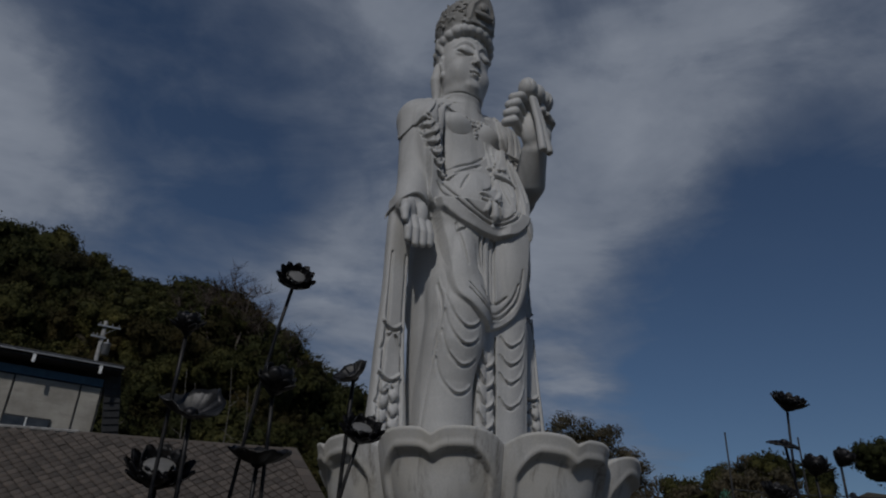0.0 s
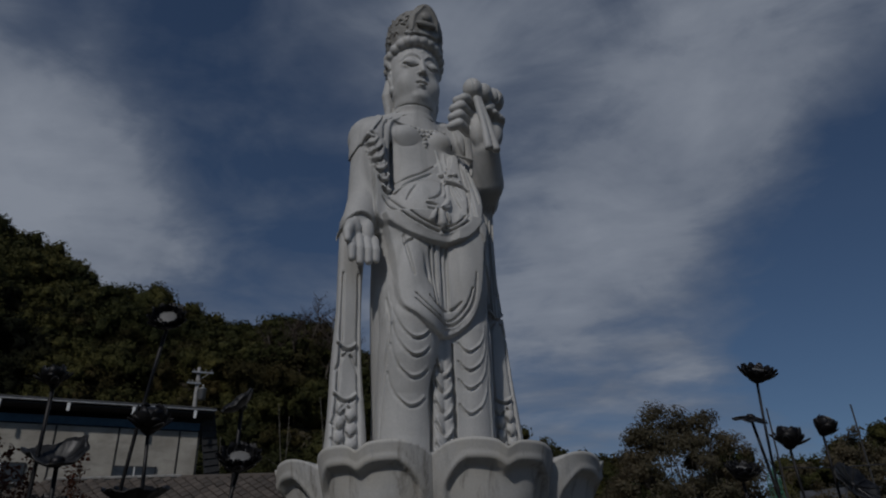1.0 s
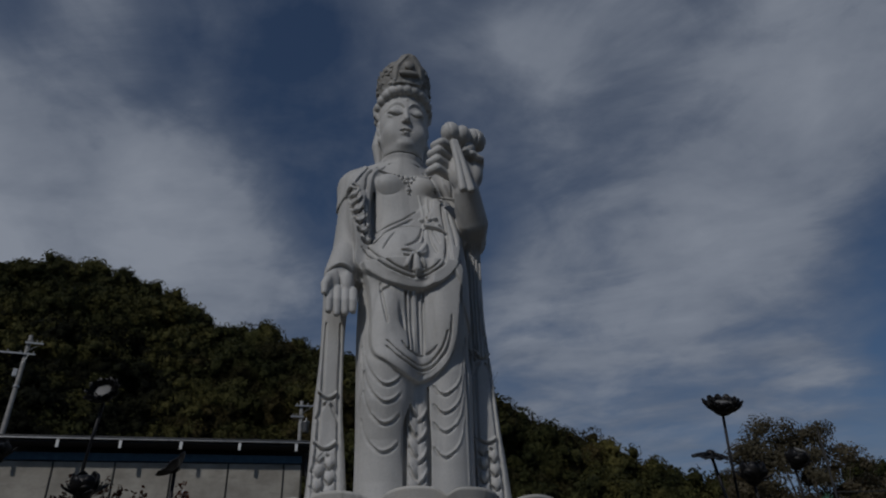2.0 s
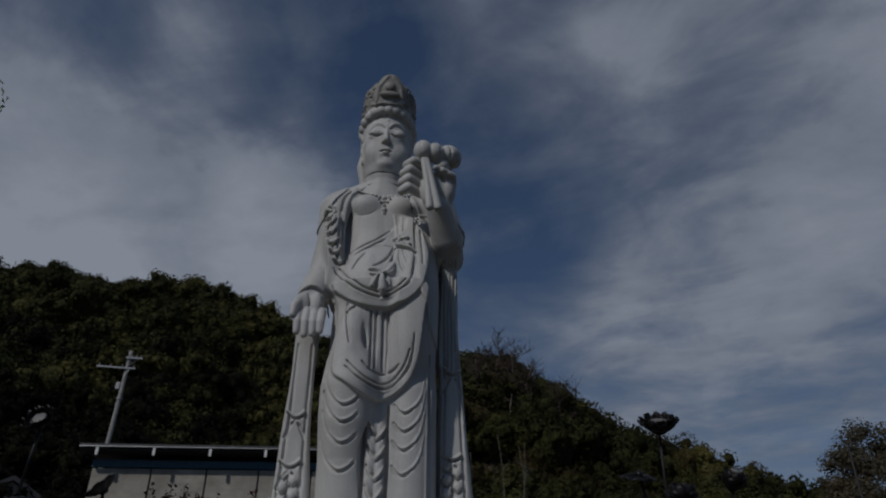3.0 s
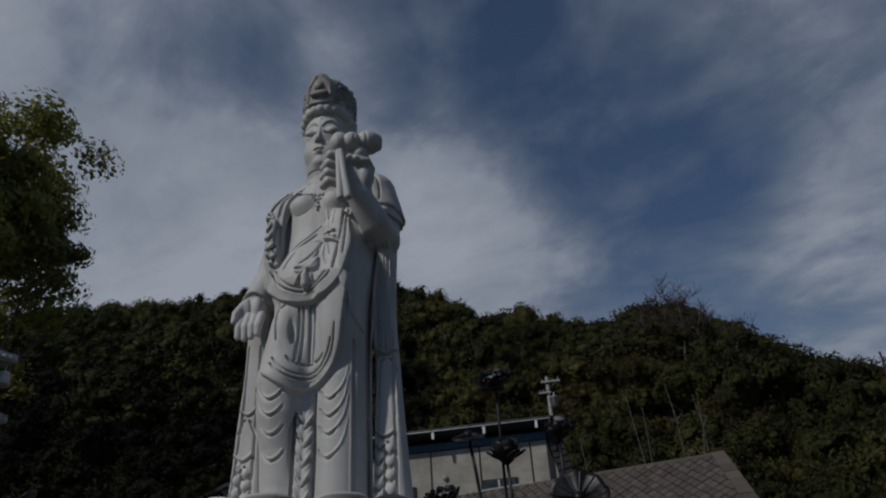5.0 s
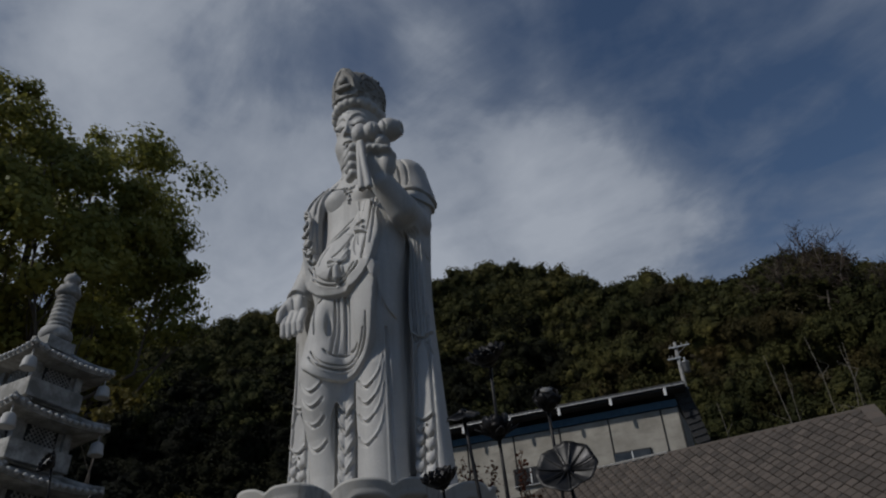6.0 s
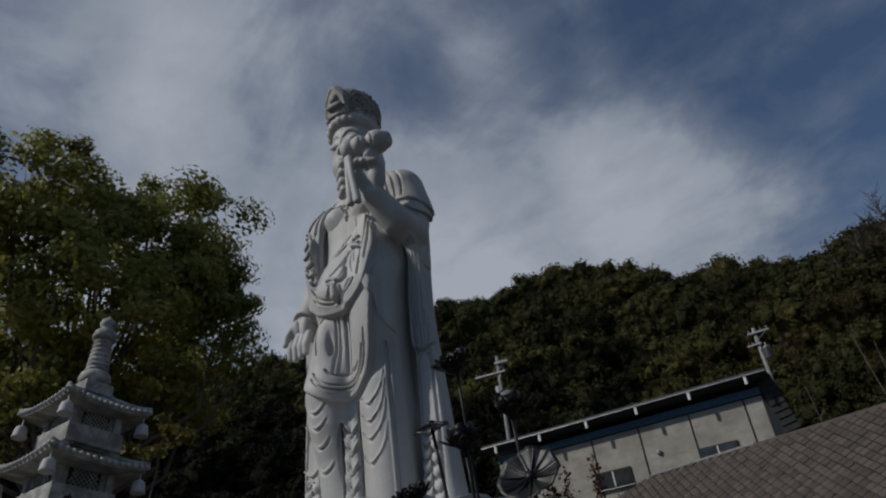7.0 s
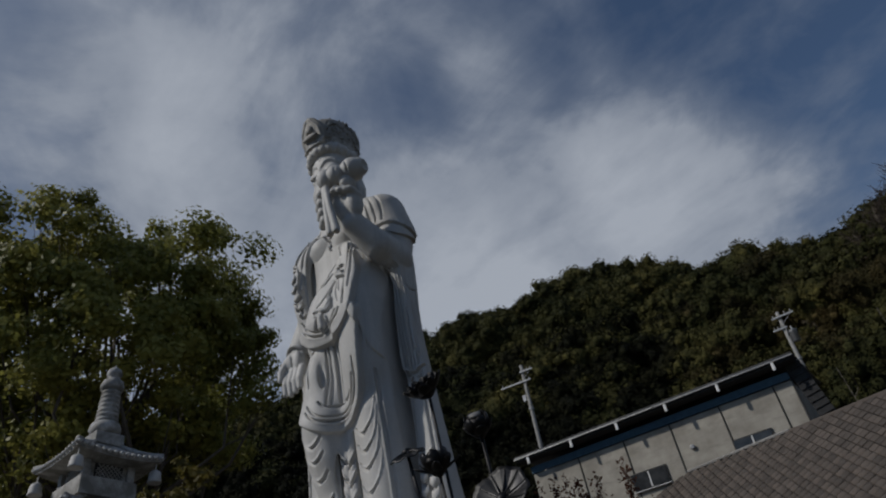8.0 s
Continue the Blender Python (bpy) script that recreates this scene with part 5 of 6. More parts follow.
def make_pagoda():
    # placed and leaned to fit the camera's view
    pag = thing("stone_pagoda", (-3.46, 2.86, 0), "pale granite garden pagoda with bells under upturned roof corners", "pagoda")
    pag.matrix_world = Matrix.Translation((-3.46, 2.86, 0)) @ Matrix.Rotation(radians(7.7), 4, Vector((-.631, -.776, 0))) @ Matrix.Rotation(radians(28.3), 4, "Z")
    levels = [(4.745, .586), (3.995, .655), (3.22, .725), (2.43, .795)]
    part("base", turned(bmesh.new(), [(1.1, 0), (1.1, .5), (.95, .6), (.95, 1.1), (.8, 1.2), (.8, 1.5)], 4), AGED_SHADED, pag).rotation_euler = (0, 0, radians(45))
    bead = bmesh.new()
    bmesh.ops.create_icosphere(bead, subdivisions=1, radius=.034)
    bead_me = bpy.data.meshes.new("ridge_bead")
    bead.to_mesh(bead_me)
    bead.free()
    bead_me.materials.append(GRANITE)
    bead_me.shade_smooth()
    for k, (z, half) in enumerate(levels):
        roof = part("roof", pagoda_roof(half, .27, .06, .06), AGED_SHADED, pag, "carved stone roof with upturned corners")
        roof.location = (0, 0, z)
        for q in range(4):
            a = radians(90 * q)
            # beads along the eaves and the hips
            for s in np.linspace(-.96, .96, 15):
                o = new("ridge_bead", bead_me)
                o.parent = roof
                x, y = half * 1.0, s * half
                o.location = (x * math.cos(a) - y * math.sin(a), x * math.sin(a) + y * math.cos(a), .06 * abs(s) ** 2.2 - .01)
            hip = tube(bmesh.new(), [(w := half * (1 - t * .72), w, .27 * t ** 1.3 + .06 * (1 - t) ** 2 + .015) for t in (0, .2, .4, .6, .8, 1.0)], [.035, .04, .04, .04, .035, .03], 7)
            part("hip", hip, AGED_SHADED, roof, smooth=True).rotation_euler = (0, 0, a)
            bell = turned(bmesh.new(), [(.055, .004), (.088, 0), (.092, .018), (.084, .05), (.080, .10), (.068, .145), (.040, .168), (.010, .175), (.008, .26)], 16)
            b = part("bell", bell, GRANITE, roof, "small stone bell hung at the corner", True)
            d = half * .90
            b.location = (d * (math.cos(a) - math.sin(a)), d * (math.sin(a) + math.cos(a)), -.29)
        bot = levels[k + 1][0] + .27 if k < 3 else 1.5
        body = half * .50
        storey = part("storey", boxed((2 * body, 2 * body, z - bot), (0, 0, (z + bot) / 2 - .05), bevel=.012), AGED_SHADED, pag)
        for q in range(4):
            a = radians(90 * q)
            rot = Matrix.Rotation(a, 4, "Z")
            post = part("corner_post", boxed((.10, .10, z - bot), (body, body, (z + bot) / 2 - .05), bevel=.01), AGED_SHADED, storey)
            post.matrix_local = rot
            # flush black sheet stands for the shade behind the lattice
            panel = boxed((.02, body * 1.25, (z - bot) * .46), (body + .006, 0, z - .06 - (z - bot) * .25), bevel=.003)
            part("panel", panel, SHADE, storey, "flat black panel for the shade behind stone lattice").matrix_local = rot
            lat = bmesh.new()
            w, h, mid = body * .62, (z - bot) * .22, z - .06 - (z - bot) * .25
            for c in range(-5, 6):
                y0 = c * w / 3.2
                for sgn in (-1, 1):
                    pts = [(y0 + t * sgn * 2 * h, -h + t * 2 * h) for t in (0, .25, .5, .75, 1)]
                    pts = [(y, zz) for y, zz in pts if abs(y) <= w]
                    if len(pts) > 1:
                        tube(lat, [(body + .022, y, mid + zz) for y, zz in (pts[0], pts[-1])], .009, 4)
            part("lattice", lat, AGED_SHADED, storey).matrix_local = rot
        part("plinth", boxed((2 * body + .17, 2 * body + .17, .24), (0, 0, bot + .09), bevel=.015), AGED_SHADED, storey)
    part("block", boxed((.40, .40, .17), (0, 0, 5.095), bevel=.015), AGED_SHADED, pag, "plain square block under the spire")
    spire = [(.13, 0), (.19, .03), (.21, .10), (.19, .17), (.15, .20)]
    z = .20
    for i in range(7):
        r = .150 - i * .004
        spire += [(r - .028, z), (r, z + .018), (r, z + .050), (r - .028, z + .068)]
        z += .072
    spire += [(.10, z), (.155, z + .02), (.163, z + .07), (.135, z + .15), (.08, z + .19), (.065, z + .21), (.095, z + .235), (.108, z + .28), (.095, z + .33), (.05, z + .37), (.02, z + .40), (.006, z + .43)]
    part("spire", turned(bmesh.new(), spire, 28, (0, 0, 5.18)), AGED_SHADED, pag, "ringed stone spire with a jewel tip", True)


make_pagoda()


# ---- metal lotus flowers ----
def petal_shape(length, width, cup, curl):
    def outer(u, v):
        s = 2 * u - 1
        w = width * (math.sin(math.pi * min(.16 + v * .80, 1.0)) ** .6) * .5
        z = cup * v + curl * v * v + .35 * abs(s * w) ** 1.5 / max(width, .01) ** .5
        return (length * (v - .08 * v * s * s), s * w, z)
    return shell(bmesh.new(), outer, lambda u, v: (0, 0, -.007), 6, 6)


def ball_petal(r, top_end, span, flare):
    """A petal that hugs a ball of that radius, its tip turned a little outwards."""
    def outer(u, v):
        s = 2 * u - 1
        th = math.pi * (1 - .03 - (top_end - .03) * v * (1 - .12 * s * s))
        ph = s * span * math.sin(math.pi * min(.10 + .80 * v, 1.0)) ** .5
        q = r * (1.02 + flare * v ** 3 - .05 * s * s)
        return (q * math.sin(th) * math.cos(ph), q * math.sin(th) * math.sin(ph), q * math.cos(th))
    return shell(bmesh.new(), outer, lambda u, v: (-.004, 0, -.003), 6, 7)


def stem_curve(head, foot, bend):
    h, f = Vector(head), Vector(foot)
    mid = (h + f) / 2 + Vector(bend)
    return [f * (1 - t) ** 2 + mid * 2 * t * (1 - t) + h * t * t for t in np.linspace(0, 1, 12)]


def lotus(name, at, size, tilt, way, style, bend=(.06, .04, 0), shift=(.05, .05), mat=None, label="blackened metal lotus flower on a thin curved stem"):
    """style: open, cup, bud. tilt: lean of the head in degrees towards the compass way."""
    mat = mat or DARK_METAL
    top = thing(name, (at[0] + shift[0], at[1] + shift[1], 0), label, "metal flower", "metal lotus flowers round the statue")
    loc = Vector((-shift[0], -shift[1], at[2]))
    part("stem", tube(bmesh.new(), stem_curve(loc, (0, 0, -.05), bend), .0095, 8), DARK_METAL, top, smooth=True)
    head = part("calyx", turned(bmesh.new(), [(.014, -.02), (size * .22, .0), (size * .30, size * .10), (size * .2, size * .16)], 14), mat, top, smooth=True)
    head.matrix_local = Matrix.Translation(loc) @ Matrix.Rotation(radians(-way), 4, "Z") @ Matrix.Rotation(radians(-tilt), 4, "X")
    if style != "open":
        closed = style == "bud"
        r0 = size * (.46 if closed else .40)
        part("bud_core", turned(bmesh.new(), [(.004, -r0), (r0 * .6, -r0 * .76), (r0 * .9, -r0 * .3), (r0 * .9, r0 * .2), (r0 * .6, r0 * .62), (r0 * .3, r0 * (.86 if closed else .66)), (.004, r0 * (1.0 if closed else .70))], 16, (0, 0, r0 * 1.02)), mat, head, smooth=True)
        if style == "goblet":
            part("seed_head", turned(bmesh.new(), [(r0 * .3, r0 * .5), (r0 * .55, r0 * .9), (r0 * .56, r0 * 1.0), (.003, r0 * 1.04)], 16, (0, 0, r0 * .9)), SEED, head, "pale grey seed head", True)
        for ring, (count, top_end, span, out) in enumerate(((5, .93, .86, 1.0), (5, .72, .70, 1.05)) if closed else ((6, .74, .72, 1.0), (5, .56, .66, 1.08))):
            made = None
            for k in range(count):
                if made is None:
                    o = made = part("petal", ball_petal(r0 * out, top_end, span, .10 if closed else .26), mat, head, smooth=True)
                else:
                    o = made.copy()
                    scene.collection.objects.link(o)
                o.matrix_local = Matrix.Translation((0, 0, r0 * 1.02)) @ Matrix.Rotation(2 * math.pi * (k + .5 * ring) / count, 4, "Z")
    plans = {"open": ((11, .72, .60, .08, .75, 2), (10, .66, .60, .08, .70, 17), (9, .46, .50, .05, .45, 36)),
             "cup": ((4, 1.05, .50, .1, .40, 12),),
             "goblet": (),
             "bud": ()}
    r = random.Random(len(bpy.data.objects))
    for count, length, width, cup, curl, raise_by in plans[style]:
        made = None
        for k in range(count):
            if made is None:
                o = made = part("petal", petal_shape(size * length * .62, size * width * .62, size * cup * .35, size * curl * .4), mat, head, smooth=True)
            else:
                o = made.copy()
                scene.collection.objects.link(o)
            o.matrix_local = Matrix.Rotation(2 * math.pi * (k + raise_by * .03) / count, 4, "Z") @ Matrix.Translation((size * .14, 0, size * .06)) @ Matrix.Rotation(radians(-raise_by + r.uniform(-6, 6)), 4, "Y")
    if style == "open":
        part("seed_head", turned(bmesh.new(), [(size * .10, size * .05), (size * .27, size * .27), (size * .28, size * .31), (size * .24, size * .33), (.002, size * .335)], 18), SEED, head, "pale grey seed head", True)
    return top


def lotus_leaf(at, radius, tilt, way, mat, bend=(.08, .05, 0), shift=(.06, .04), dish=.18, label="dull grey metal lotus leaf like a dish on a stem", fold=(0, 0)):
    top = thing("metal_lotus_leaf", (at[0] + shift[0], at[1] + shift[1], 0), label, "metal leaf", "metal lotus leaves round the statue")
    loc = Vector((-shift[0], -shift[1], at[2]))
    part("stem", tube(bmesh.new(), stem_curve(loc, (0, 0, -.05), bend), .0105, 8), DARK_METAL, top, smooth=True)
    r = random.Random(int(at[0] * 100))
    wave = [r.uniform(.86, 1.05) for _ in range(14)]

    def rim(a):
        k = a / (2 * math.pi) * 14
        i = int(k) % 14
        f = k - int(k)
        return wave[i] + (wave[(i + 1) % 14] - wave[i]) * f * f * (3 - 2 * f)

    def outer(u, v):
        a = 2 * math.pi * u
        d = radius * rim(a) * (.03 + .97 * v)
        z = dish * radius * v * v + .045 * radius * v * math.sin(7 * a) + .02 * radius * v * math.cos(21 * a) + fold[0] * radius * v * v * math.cos(a - radians(fold[1])) ** 2
        return (d * math.cos(a), d * math.sin(a), z)
    blade = shell(bmesh.new(), outer, lambda u, v: (0, 0, -.006), 56, 7)
    bmesh.ops.remove_doubles(blade, verts=blade.verts[:], dist=.0008)
    leaf = part("blade", blade, mat, top, smooth=True)
    leaf.matrix_local = Matrix.Translation(loc) @ Matrix.Rotation(radians(-way), 4, "Z") @ Matrix.Rotation(radians(-tilt), 4, "X")
    part("hub", turned(bmesh.new(), [(.02, -.02), (.032, .0), (.03, .018), (.012, .028)], 12), DARK_METAL, leaf, smooth=True)
    rib = None
    for k in range(0 if fold[0] else 11):
        if rib is None:
            o = rib = part("rib", tube(bmesh.new(), [(.02, 0, .008), (radius * .5, 0, dish * radius * .25 + .008), (radius * .9, 0, dish * radius * .81 + .006)], [.006, .0045, .003], 6), mat, leaf)
        else:
            o = rib.copy()
            scene.collection.objects.link(o)
        o.rotation_euler = (0, 0, 2 * math.pi * k / 11)
    return top


# by the statue's right hand
lotus("metal_lotus", (-.75, 3.23, 2.95), .175, 64, 160, "open", (-.22, .05, .1), (-.12, .12))
lotus("metal_lotus_bud", (-1.14, 2.99, 2.58), .12, 25, 170, "cup", (-.06, .05, 0), (.05, .1), label="small dark metal lotus bud half open")
lotus("metal_lotus_bud", (-.77, 3.26, 2.40), .17, 25, 150, "cup", (.05, .05, 0), (.0, .1), label="dark metal lotus bud with spread outer petals")
lotus("metal_lotus", (-.36, 3.45, 2.24), .20, 45, 160, "open", (-.16, .05, .05), (-.22, .05))
lotus("metal_lotus", (-1.20, 3.2, 1.95), .26, 40, 160, "open", (.05, .05, 0), (.03, .05))
lotus_leaf((-1.06, 3.04, 2.22), .140, 34, 165, GREY_METAL, (.02, .05, 0), (.03, .06), .30, fold=(.35, 40))
lotus_leaf((-.79, 3.27, 2.07), .155, 12, 170, DARK_METAL, (-.02, .03, 0), (.02, .04), .40, "dark metal lotus leaf with an upturned rim")
lotus_leaf((-.43, 3.55, 2.58), .105, 46, 220, GREY_METAL, (-.02, .03, 0), (-.02, .06), .45, "folded grey metal lotus leaf on a tall stem")
# by the statue's raised hand
lotus("metal_lotus", (2.72, 5.23, 3.04), .235, 34, 165, "open", (-.15, .06, 0), (.16, .10))
lotus("metal_lotus_bud", (3.10, 5.32, 2.66), .158, 34, 130, "goblet", (.05, .03, 0), (-.05, .06), label="round dark metal lotus bud on a thin stem")
lotus("metal_lotus_bud", (2.81, 5.17, 2.55), .18, 15, 150, "cup", (.05, .03, 0), (.05, .06), label="dark metal lotus bud with spread outer petals")
lotus("metal_lotus", (2.42, 5.02, 2.33), .21, 26, 165, "open", (.05, .03, 0), (.05, .05))
lotus_leaf((2.58, 5.09, 2.74), .115, 20, 150, GREY_METAL, (.10, .05, 0), (.22, .08), -.16, "flat grey metal lotus leaf with drooping edges on a tall stem")
lotus_leaf((3.20, 5.31, 2.30), .175, 58, 145, GREY_METAL, (.05, .05, 0), (.02, .10), .22)


# ---- trees ----
def make_tree(name, at, tall, radius, low, clumps, leaves, leaf, mat, seed, label, spread=.9, gap=.55):
    rng = np.random.default_rng(seed)
    tree = thing(name, at, label, "tree")
    mid, half = (tall + low) / 2, (tall - low) / 2
    d = rng.normal(size=(clumps, 3))
    d /= np.linalg.norm(d, axis=1, keepdims=True)
    d *= (1 / np.abs(d).max(axis=1, keepdims=True)) ** .16
    c = d * rng.uniform(.45, 1.0, clumps)[:, None] ** .6 * np.array([radius, radius, half])
    c *= (1 + .09 * np.sin(3 * np.arctan2(d[:, 1], d[:, 0]) + seed) + .10 * np.sin(5 * d[:, 2] + seed))[:, None]
    c[:, 2] += mid
    size = rng.uniform(.5, 1.0, clumps) * spread
    bm = bmesh.new()
    fork = low * .55
    tube(bm, [(0, 0, -.2), (.05, .03, fork * .5), (.0, .0, fork), (.12, -.08, fork + (tall - fork) * .35), (.05, .1, fork + (tall - fork) * .7)], [radius * .07, radius * .055, radius * .045, radius * .028, radius * .010], 12)
    part("trunk", bm, BARK, tree, smooth=True)
    for i in range(0, clumps, 6):
        p = Vector(c[i])
        bm = bmesh.new()
        h = fork + (p.z - fork) * rng.uniform(.10, .45)
        s = Vector((.06, 0, max(h, fork * .8)))
        m = (s + p) / 2 + Vector((p.x * .22 + rng.normal() * .35, p.y * .22 + rng.normal() * .35, rng.uniform(-.7, .1)))
        r = radius * rng.uniform(.006, .018)
        tube(bm, [s, s.lerp(m, .5), m, m.lerp(p, .6), p], [r * 1.5, r, r * .75, r * .45, r * .18], 6)
        for k in range(5):
            q = Vector(c[rng.integers(0, clumps)]) if k > 2 else p + Vector(rng.normal(size=3) * size[i] * .33)
            if (q - p).length < radius * .7:
                tube(bm, [m.lerp(p, .4), m.lerp(q, .7), q], [r * .45, r * .28, r * .08], 4)
        part("limb", bm, BARK, tree, smooth=True)
    pick = rng.integers(0, clumps, leaves)
    e = rng.normal(size=(leaves, 3))
    e /= np.linalg.norm(e, axis=1, keepdims=True)
    pos = c[pick] + e * (size[pick] * rng.uniform(0.05, 1.0, leaves) ** gap)[:, None] * np.array([1, 1, .72])
    out = e + c[pick] / radius * .8 - np.array([0, 0, mid / radius * .8])
    v, f = leaf_quads(rng, pos, leaf, .3, out)
    pydata("crown", v, f, mat, False, tree)
    return tree


make_tree("broadleaf_tree", (-16.4, 3.0, 0), 16.45, 5.0, 7.5, 400, 106000, .18, LEAVES, 4, "large broadleaf tree with yellow-green sunlit crown behind the pagoda", .92, .62)
make_tree("garden_tree", (7.3, 34.6, 0), 10.35, 3.7, 2.6, 230, 48000, .14, RUST_LEAVES, 8, "round-crowned tree with rust-tinged autumn leaves", .8)
make_tree("garden_tree", (14.7, 34.0, 0), 8.9, 2.7, 3.4, 120, 18000, .14, RUST_LEAVES, 12, "thin-leaved autumn tree beyond the yard", .62)
make_tree("garden_shrub", (-6.4, 4.35, 0), 5.45, .62, 4.75, 12, 620, .12, OLD_LEAVES, 31, "thin shrub with yellowing leaves beside the pagoda", .26)

# thin bare trunks and reddish shrubs on the slope
def slender_trunk(at, tall, lean, seed):
    r = random.Random(seed)
    t = thing("bare_sapling", at, "thin pale leafless sapling on the wooded slope", "tree", "leafless saplings on the slope")
    pts = [(lean * (k / 6) ** 1.4 + r.uniform(-.12, .12), r.uniform(-.12, .12), -.3 + tall * k / 6) for k in range(7)]
    part("trunk", tube(bmesh.new(), pts, [.042, .038, .034, .030, .024, .017, .009], 7), PALE_BARK, t, smooth=True)
    for k in (3, 4, 5):
        p = Vector(pts[k])
        part("branch", tube(bmesh.new(), [p, p + Vector((r.uniform(-.5, .5), r.uniform(-.4, .4), .45)), p + Vector((r.uniform(-.9, .9), r.uniform(-.6, .6), 1.0))], [.02, .014, .006], 5), PALE_BARK, t)


def bare_tree(at, tall, seed):
    r = random.Random(seed)
    t = thing("bare_tree", at, "leafless tree with fine brown twigs on the crest", "tree", "leafless trees on the crest")
    pts = [Vector((r.uniform(-.15, .15) * k, r.uniform(-.15, .15) * k, tall * k / 5 - .3)) for k in range(6)]
    part("trunk", tube(bmesh.new(), pts, [.12, .10, .08, .06, .04, .02], 7), BARK, t, smooth=True)
    for _ in range(14):
        h = r.uniform(.45, .95)
        a = pts[int(h * 5)].lerp(pts[min(int(h * 5) + 1, 5)], h * 5 % 1)
        out = Vector((r.gauss(0, 1), r.gauss(0, 1), r.uniform(.5, 1.6))).normalized() * tall * .30 * (1.25 - h * .6)
        bm = bmesh.new()
        tube(bm, [a, a + out * .5 + Vector((0, 0, -.1)), a + out], [.035, .024, .010], 5)
        for _ in range(16):
            b = a + out * r.uniform(.35, 1.0)
            tw = Vector((r.gauss(0, 1), r.gauss(0, 1), r.uniform(0, 1.5))).normalized() * r.uniform(.5, 1.1)
            tube(bm, [b, b + tw * .6, b + tw + Vector((0, 0, .12))], [.016, .012, .006], 3)
        part("limb", bm, TWIG, t)


def shrub(at, tall, seed):
    r = np.random.default_rng(seed)
    t = thing("red_shrub", at, "thin upright shrub with sparse reddish leaves below the embankment", "shrub", "reddish shrubs below the embankment")
    pts = []
    for k in range(4):
        x, y = r.normal(size=2) * .16
        line = [(x * .3, y * .3, -.1), (x, y, tall * .5), (x * 2, y * 2, tall * r.uniform(.75, 1.0))]
        part("stalk", tube(bmesh.new(), line, [.03, .018, .006], 5), BARK, t)
        for h in np.linspace(.55, 1, 30):
            b = np.array(line[1]) * (1 - abs(2 * h - 1)) + np.array(line[2]) * max(2 * h - 1, 0)
            b[2] = line[2][2] * h
            pts += [b + r.normal(size=3) * np.array([.09, .09, .06]) for _ in range(4)]
    v, f = leaf_quads(r, np.array(pts), .15)
    pydata("leaves", v, f, RED_LEAVES, False, t)


for k, (az, d, tall, lean) in enumerate(((-24.6, 40, 8.2, -.5), (-24.0, 41, 7.0, .3), (-27.4, 41, 7.6, -.7), (-22.6, 42, 6.5, -.6), (-32.4, 42, 5.4, -.2), (-28.0, 43, 6.0, .2))):
    x, y = 5.8 + d * math.sin(radians(az)), 2.2 + d * math.cos(radians(az))
    slender_trunk((x, y, max(ground_z(x, y), 0)), tall + 5.0, lean * 1.6, k)
for k, (x, y, tall) in enumerate(((-12.4, 17.0, 6.0), (-13.1, 16.6, 6.3), (-11.3, 17.8, 6.2), (-14.6, 16.9, 5.9), (-13.6, 17.5, 5.6), (-13.9, 16.3, 6.4))):
    shrub((x, y, 0), tall, 40 + k)


for k, (az, d, tall) in enumerate(((-25.5, 57, 6.8), (-23.0, 55, 7.6), (-20.6, 53, 8.2), (-18.6, 52, 8.0), (-16.6, 51, 7.2), (-21.8, 57, 7.4))):
    x, y = HOME.x + d * math.sin(radians(az)), HOME.y + d * math.cos(radians(az))
    bare_tree((x, y, ground_z(x, y)), tall, 70 + k)

# ---- beyond the yard: a pale house, a post and its rail ----
def far_house():
    h = thing("far_house", (17.6, 38.5, -.9), "distant pale house with a grey gabled roof beyond the trees", "house", turn=-20)
    part("wall", boxed((7.0, 5.0, 6.6), (0, 0, 3.3), bevel=.03), PLASTER, h)
    bm = bmesh.new()
    v = [bm.verts.new(p) for p in ((-3.9, -3, 6.5), (3.9, -3, 6.5), (3.9, 3, 6.5), (-3.9, 3, 6.5), (-3.9, 0, 8.1), (3.9, 0, 8.1))]
    for q in ((0, 1, 5, 4), (2, 3, 4, 5), (0, 4, 3), (1, 2, 5), (3, 2, 1, 0)):
        bm.faces.new([v[i] for i in q])
    part("roof", bm, ROOFING, h)
    for x in (-2.0, 0.6):
        w = part("window", boxed((1.4, .08, 1.1), (x, -2.52, 4.9), bevel=.01), STEEL, h)
        part("pane", boxed((1.24, .03, .94), (x, -2.56, 4.9), bevel=.004), PANE, w)
    part("balcony_rail", boxed((5.4, .06, .08), (0, -3.3, 4.9), bevel=.01), STEEL, h)
    for k in range(12):
        part("baluster", boxed((.04, .04, .9), (-2.6 + k * .47, -3.3, 4.45), bevel=.004), STEEL, h)
    part("balcony_floor", boxed((5.6, .9, .12), (0, -2.95, 3.95), bevel=.01), PLASTER, h)


far_house()


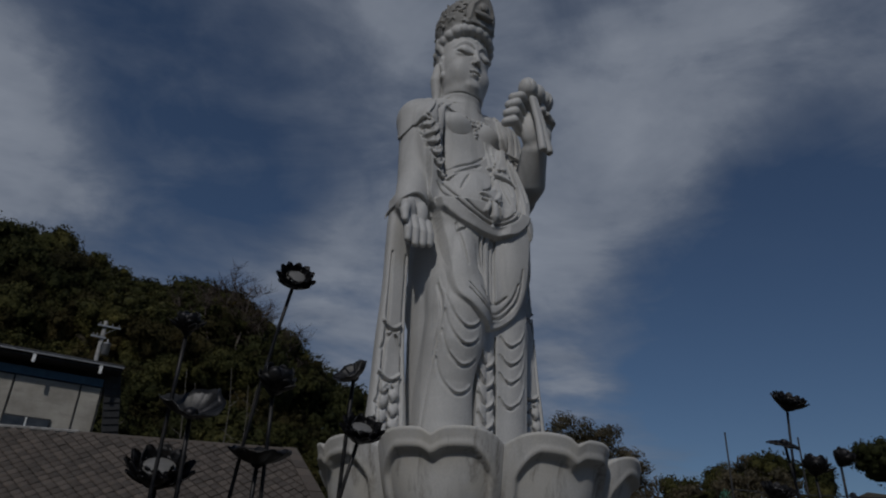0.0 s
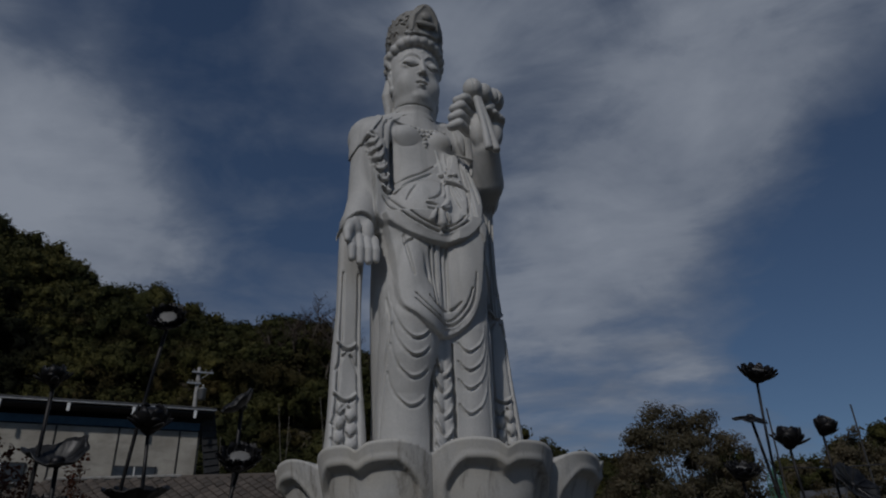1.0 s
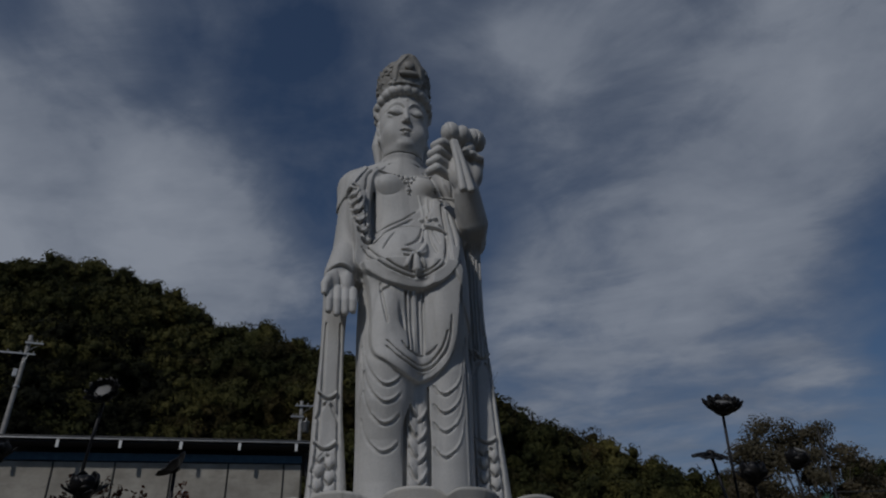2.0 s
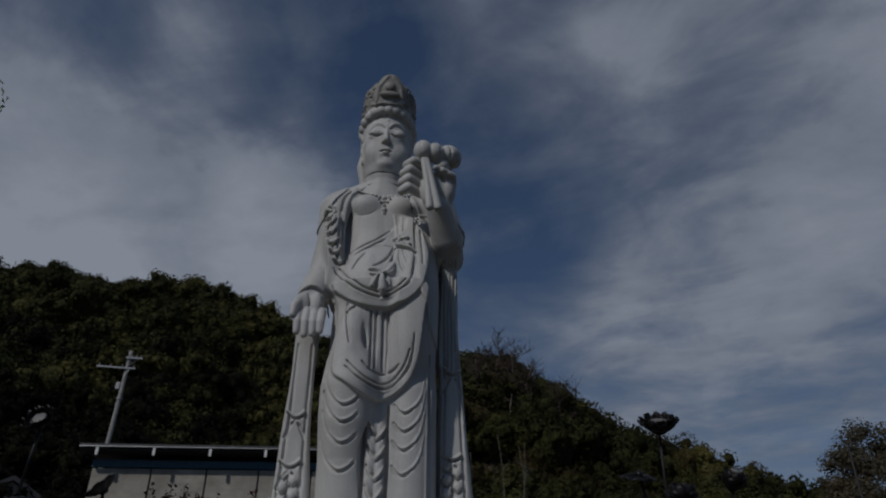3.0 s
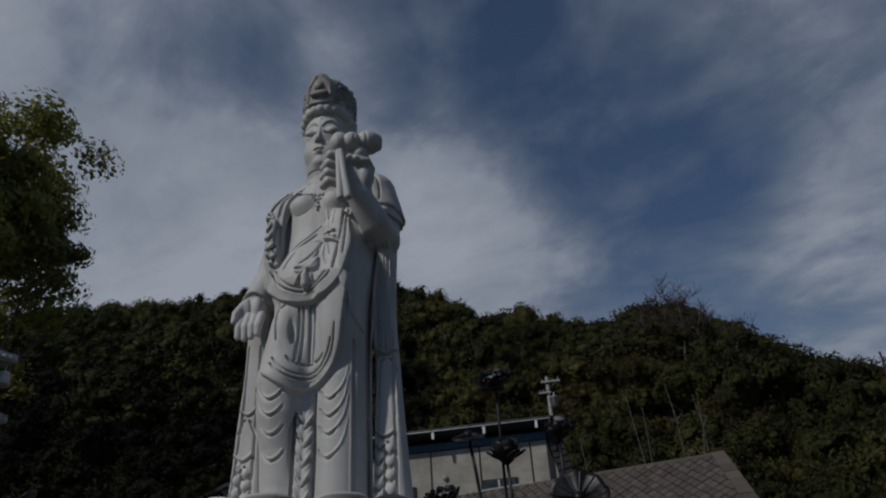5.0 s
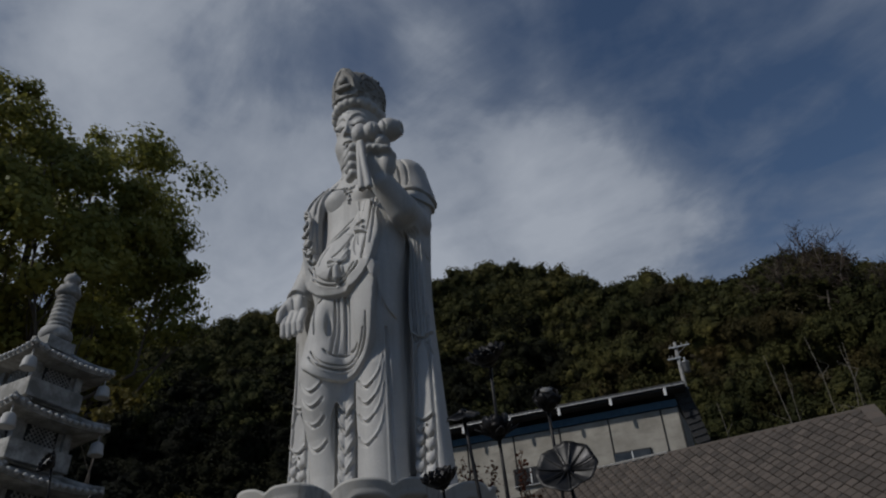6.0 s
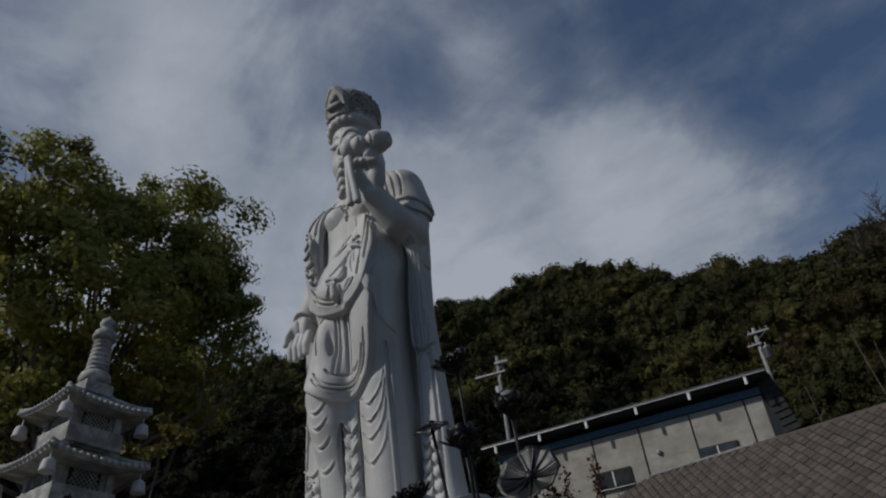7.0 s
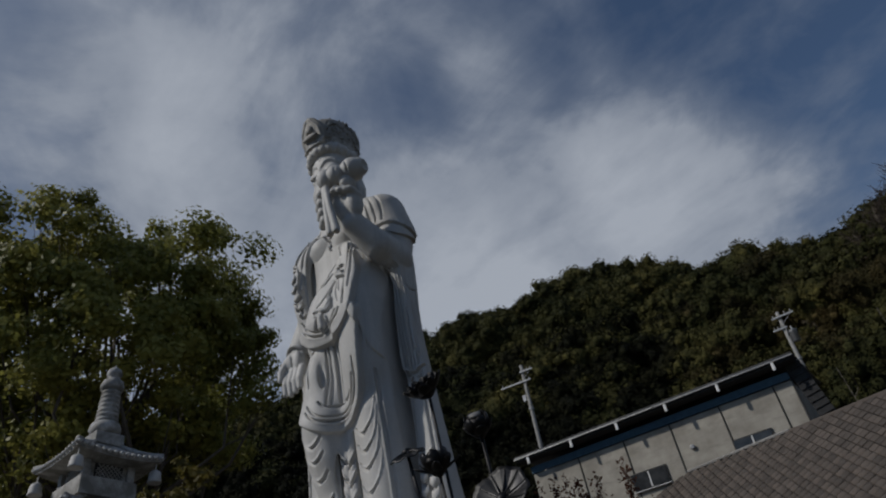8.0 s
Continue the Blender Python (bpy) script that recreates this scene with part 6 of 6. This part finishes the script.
def cottage():
    """A low house with its gable end towards the yard, half hidden past the storage building."""
    h = thing("gabled_cottage", (-33.2, 24.2, -1.2), "dim pale cottage with a dark gabled roof below the woods", "house", turn=57)
    part("wall", boxed((5.6, 6.0, 8.5), (0, 0, 4.25), bevel=.03), PLASTER, h)
    bm = bmesh.new()
    for y in (-3.3, 3.3):
        for x, z in ((-3.4, 8.1), (0, 10.1), (3.4, 8.1), (3.4, 8.3), (0, 10.32), (-3.4, 8.3)):
            bm.verts.new((x, y, z))
    bm.verts.ensure_lookup_table()
    v = bm.verts
    bm.faces.new([v[k] for k in range(6)])
    bm.faces.new([v[k] for k in range(11, 5, -1)])
    for k in range(6):
        bm.faces.new((v[(k + 1) % 6], v[k], v[6 + k], v[6 + (k + 1) % 6]))
    part("roof", bm, ROOFING, h)
    gable = bmesh.new()
    for y in (-3.0, 3.0):
        for x, z in ((-2.8, 8.5), (2.8, 8.5), (0, 10.05)):
            gable.verts.new((x, y, z))
    gable.verts.ensure_lookup_table()
    g = gable.verts
    for f in ((0, 1, 2), (5, 4, 3), (1, 0, 3, 4), (2, 1, 4, 5), (0, 2, 5, 3)):
        gable.faces.new([g[k] for k in f])
    part("gable", gable, PLASTER, h)
    w = part("window", boxed((1.3, .08, 1.0), (.2, -3.03, 7.6), bevel=.01), STEEL, h)
    part("pane", boxed((1.16, .03, .86), (.2, -3.07, 7.6), bevel=.004), PANE, w)


cottage()
# its leaves share the low slope's colour with the shade in it
make_tree("dark_bush", (-27.6, 21.6, 0), 8.3, 1.9, 4.5, 40, 6000, .2, SHADED_EVERGREEN, 61, "dark evergreen bush in front of the cottage", .6)
mast = thing("thin_mast", (-42.6, 39.4, ground_z(-42.6, 39.4) - .4), "thin grey mast standing among the trees", "pole")
part("shaft", turned(bmesh.new(), [(.07, 0), (.055, 18.6 - ground_z(-42.6, 39.4)), (.02, 18.7 - ground_z(-42.6, 39.4))], 8), STEEL, mast, smooth=True)
part("crossbar", boxed((.7, .05, .05), (.2, 0, 17.6 - ground_z(-42.6, 39.4)), bevel=.008), STEEL, mast)


def staked_fence():
    """Thin dark stakes with a rail and a torn scrap of green netting."""
    f = thing("staked_fence", (4.6, 9.85, 0), "thin dark stakes with a rail and scraps of green netting", "fence")
    for x, y, z in ((-.48, -.09, 3.98), (.66, .12, 4.02)):
        part("stake", tube(bmesh.new(), [(x + .03, y, 0), (x, y, z * .6), (x + .004, y, z)], [.016, .014, .011], 8), SHADE, f, smooth=True)
    part("rail", tube(bmesh.new(), [(-.5, -.06, 3.22), (.1, .02, 3.20), (.68, .09, 3.22), (1.9, .3, 3.28)], .008, 6), SHADE, f)
    rng = np.random.default_rng(77)
    bm = bmesh.new()
    for k in range(9):
        x = -.66 + k * .018
        pts = [(x + rng.normal() * .012, -.10 + rng.normal() * .02, 3.20 - h + rng.normal() * .012 - abs(k - 4) * .02) for h in np.linspace(0, .6, 7)]
        tube(bm, pts, .006, 4)
    for k in range(8):
        z = 3.15 - k * .075
        tube(bm, [(-.665 + j * .037, -.10 + rng.normal() * .015, z + rng.normal() * .018) for j in range(5)], .006, 4)
    part("netting", bm, NET, f, "torn green netting")


staked_fence()

# blocks of the embankment last
pave_embankment()
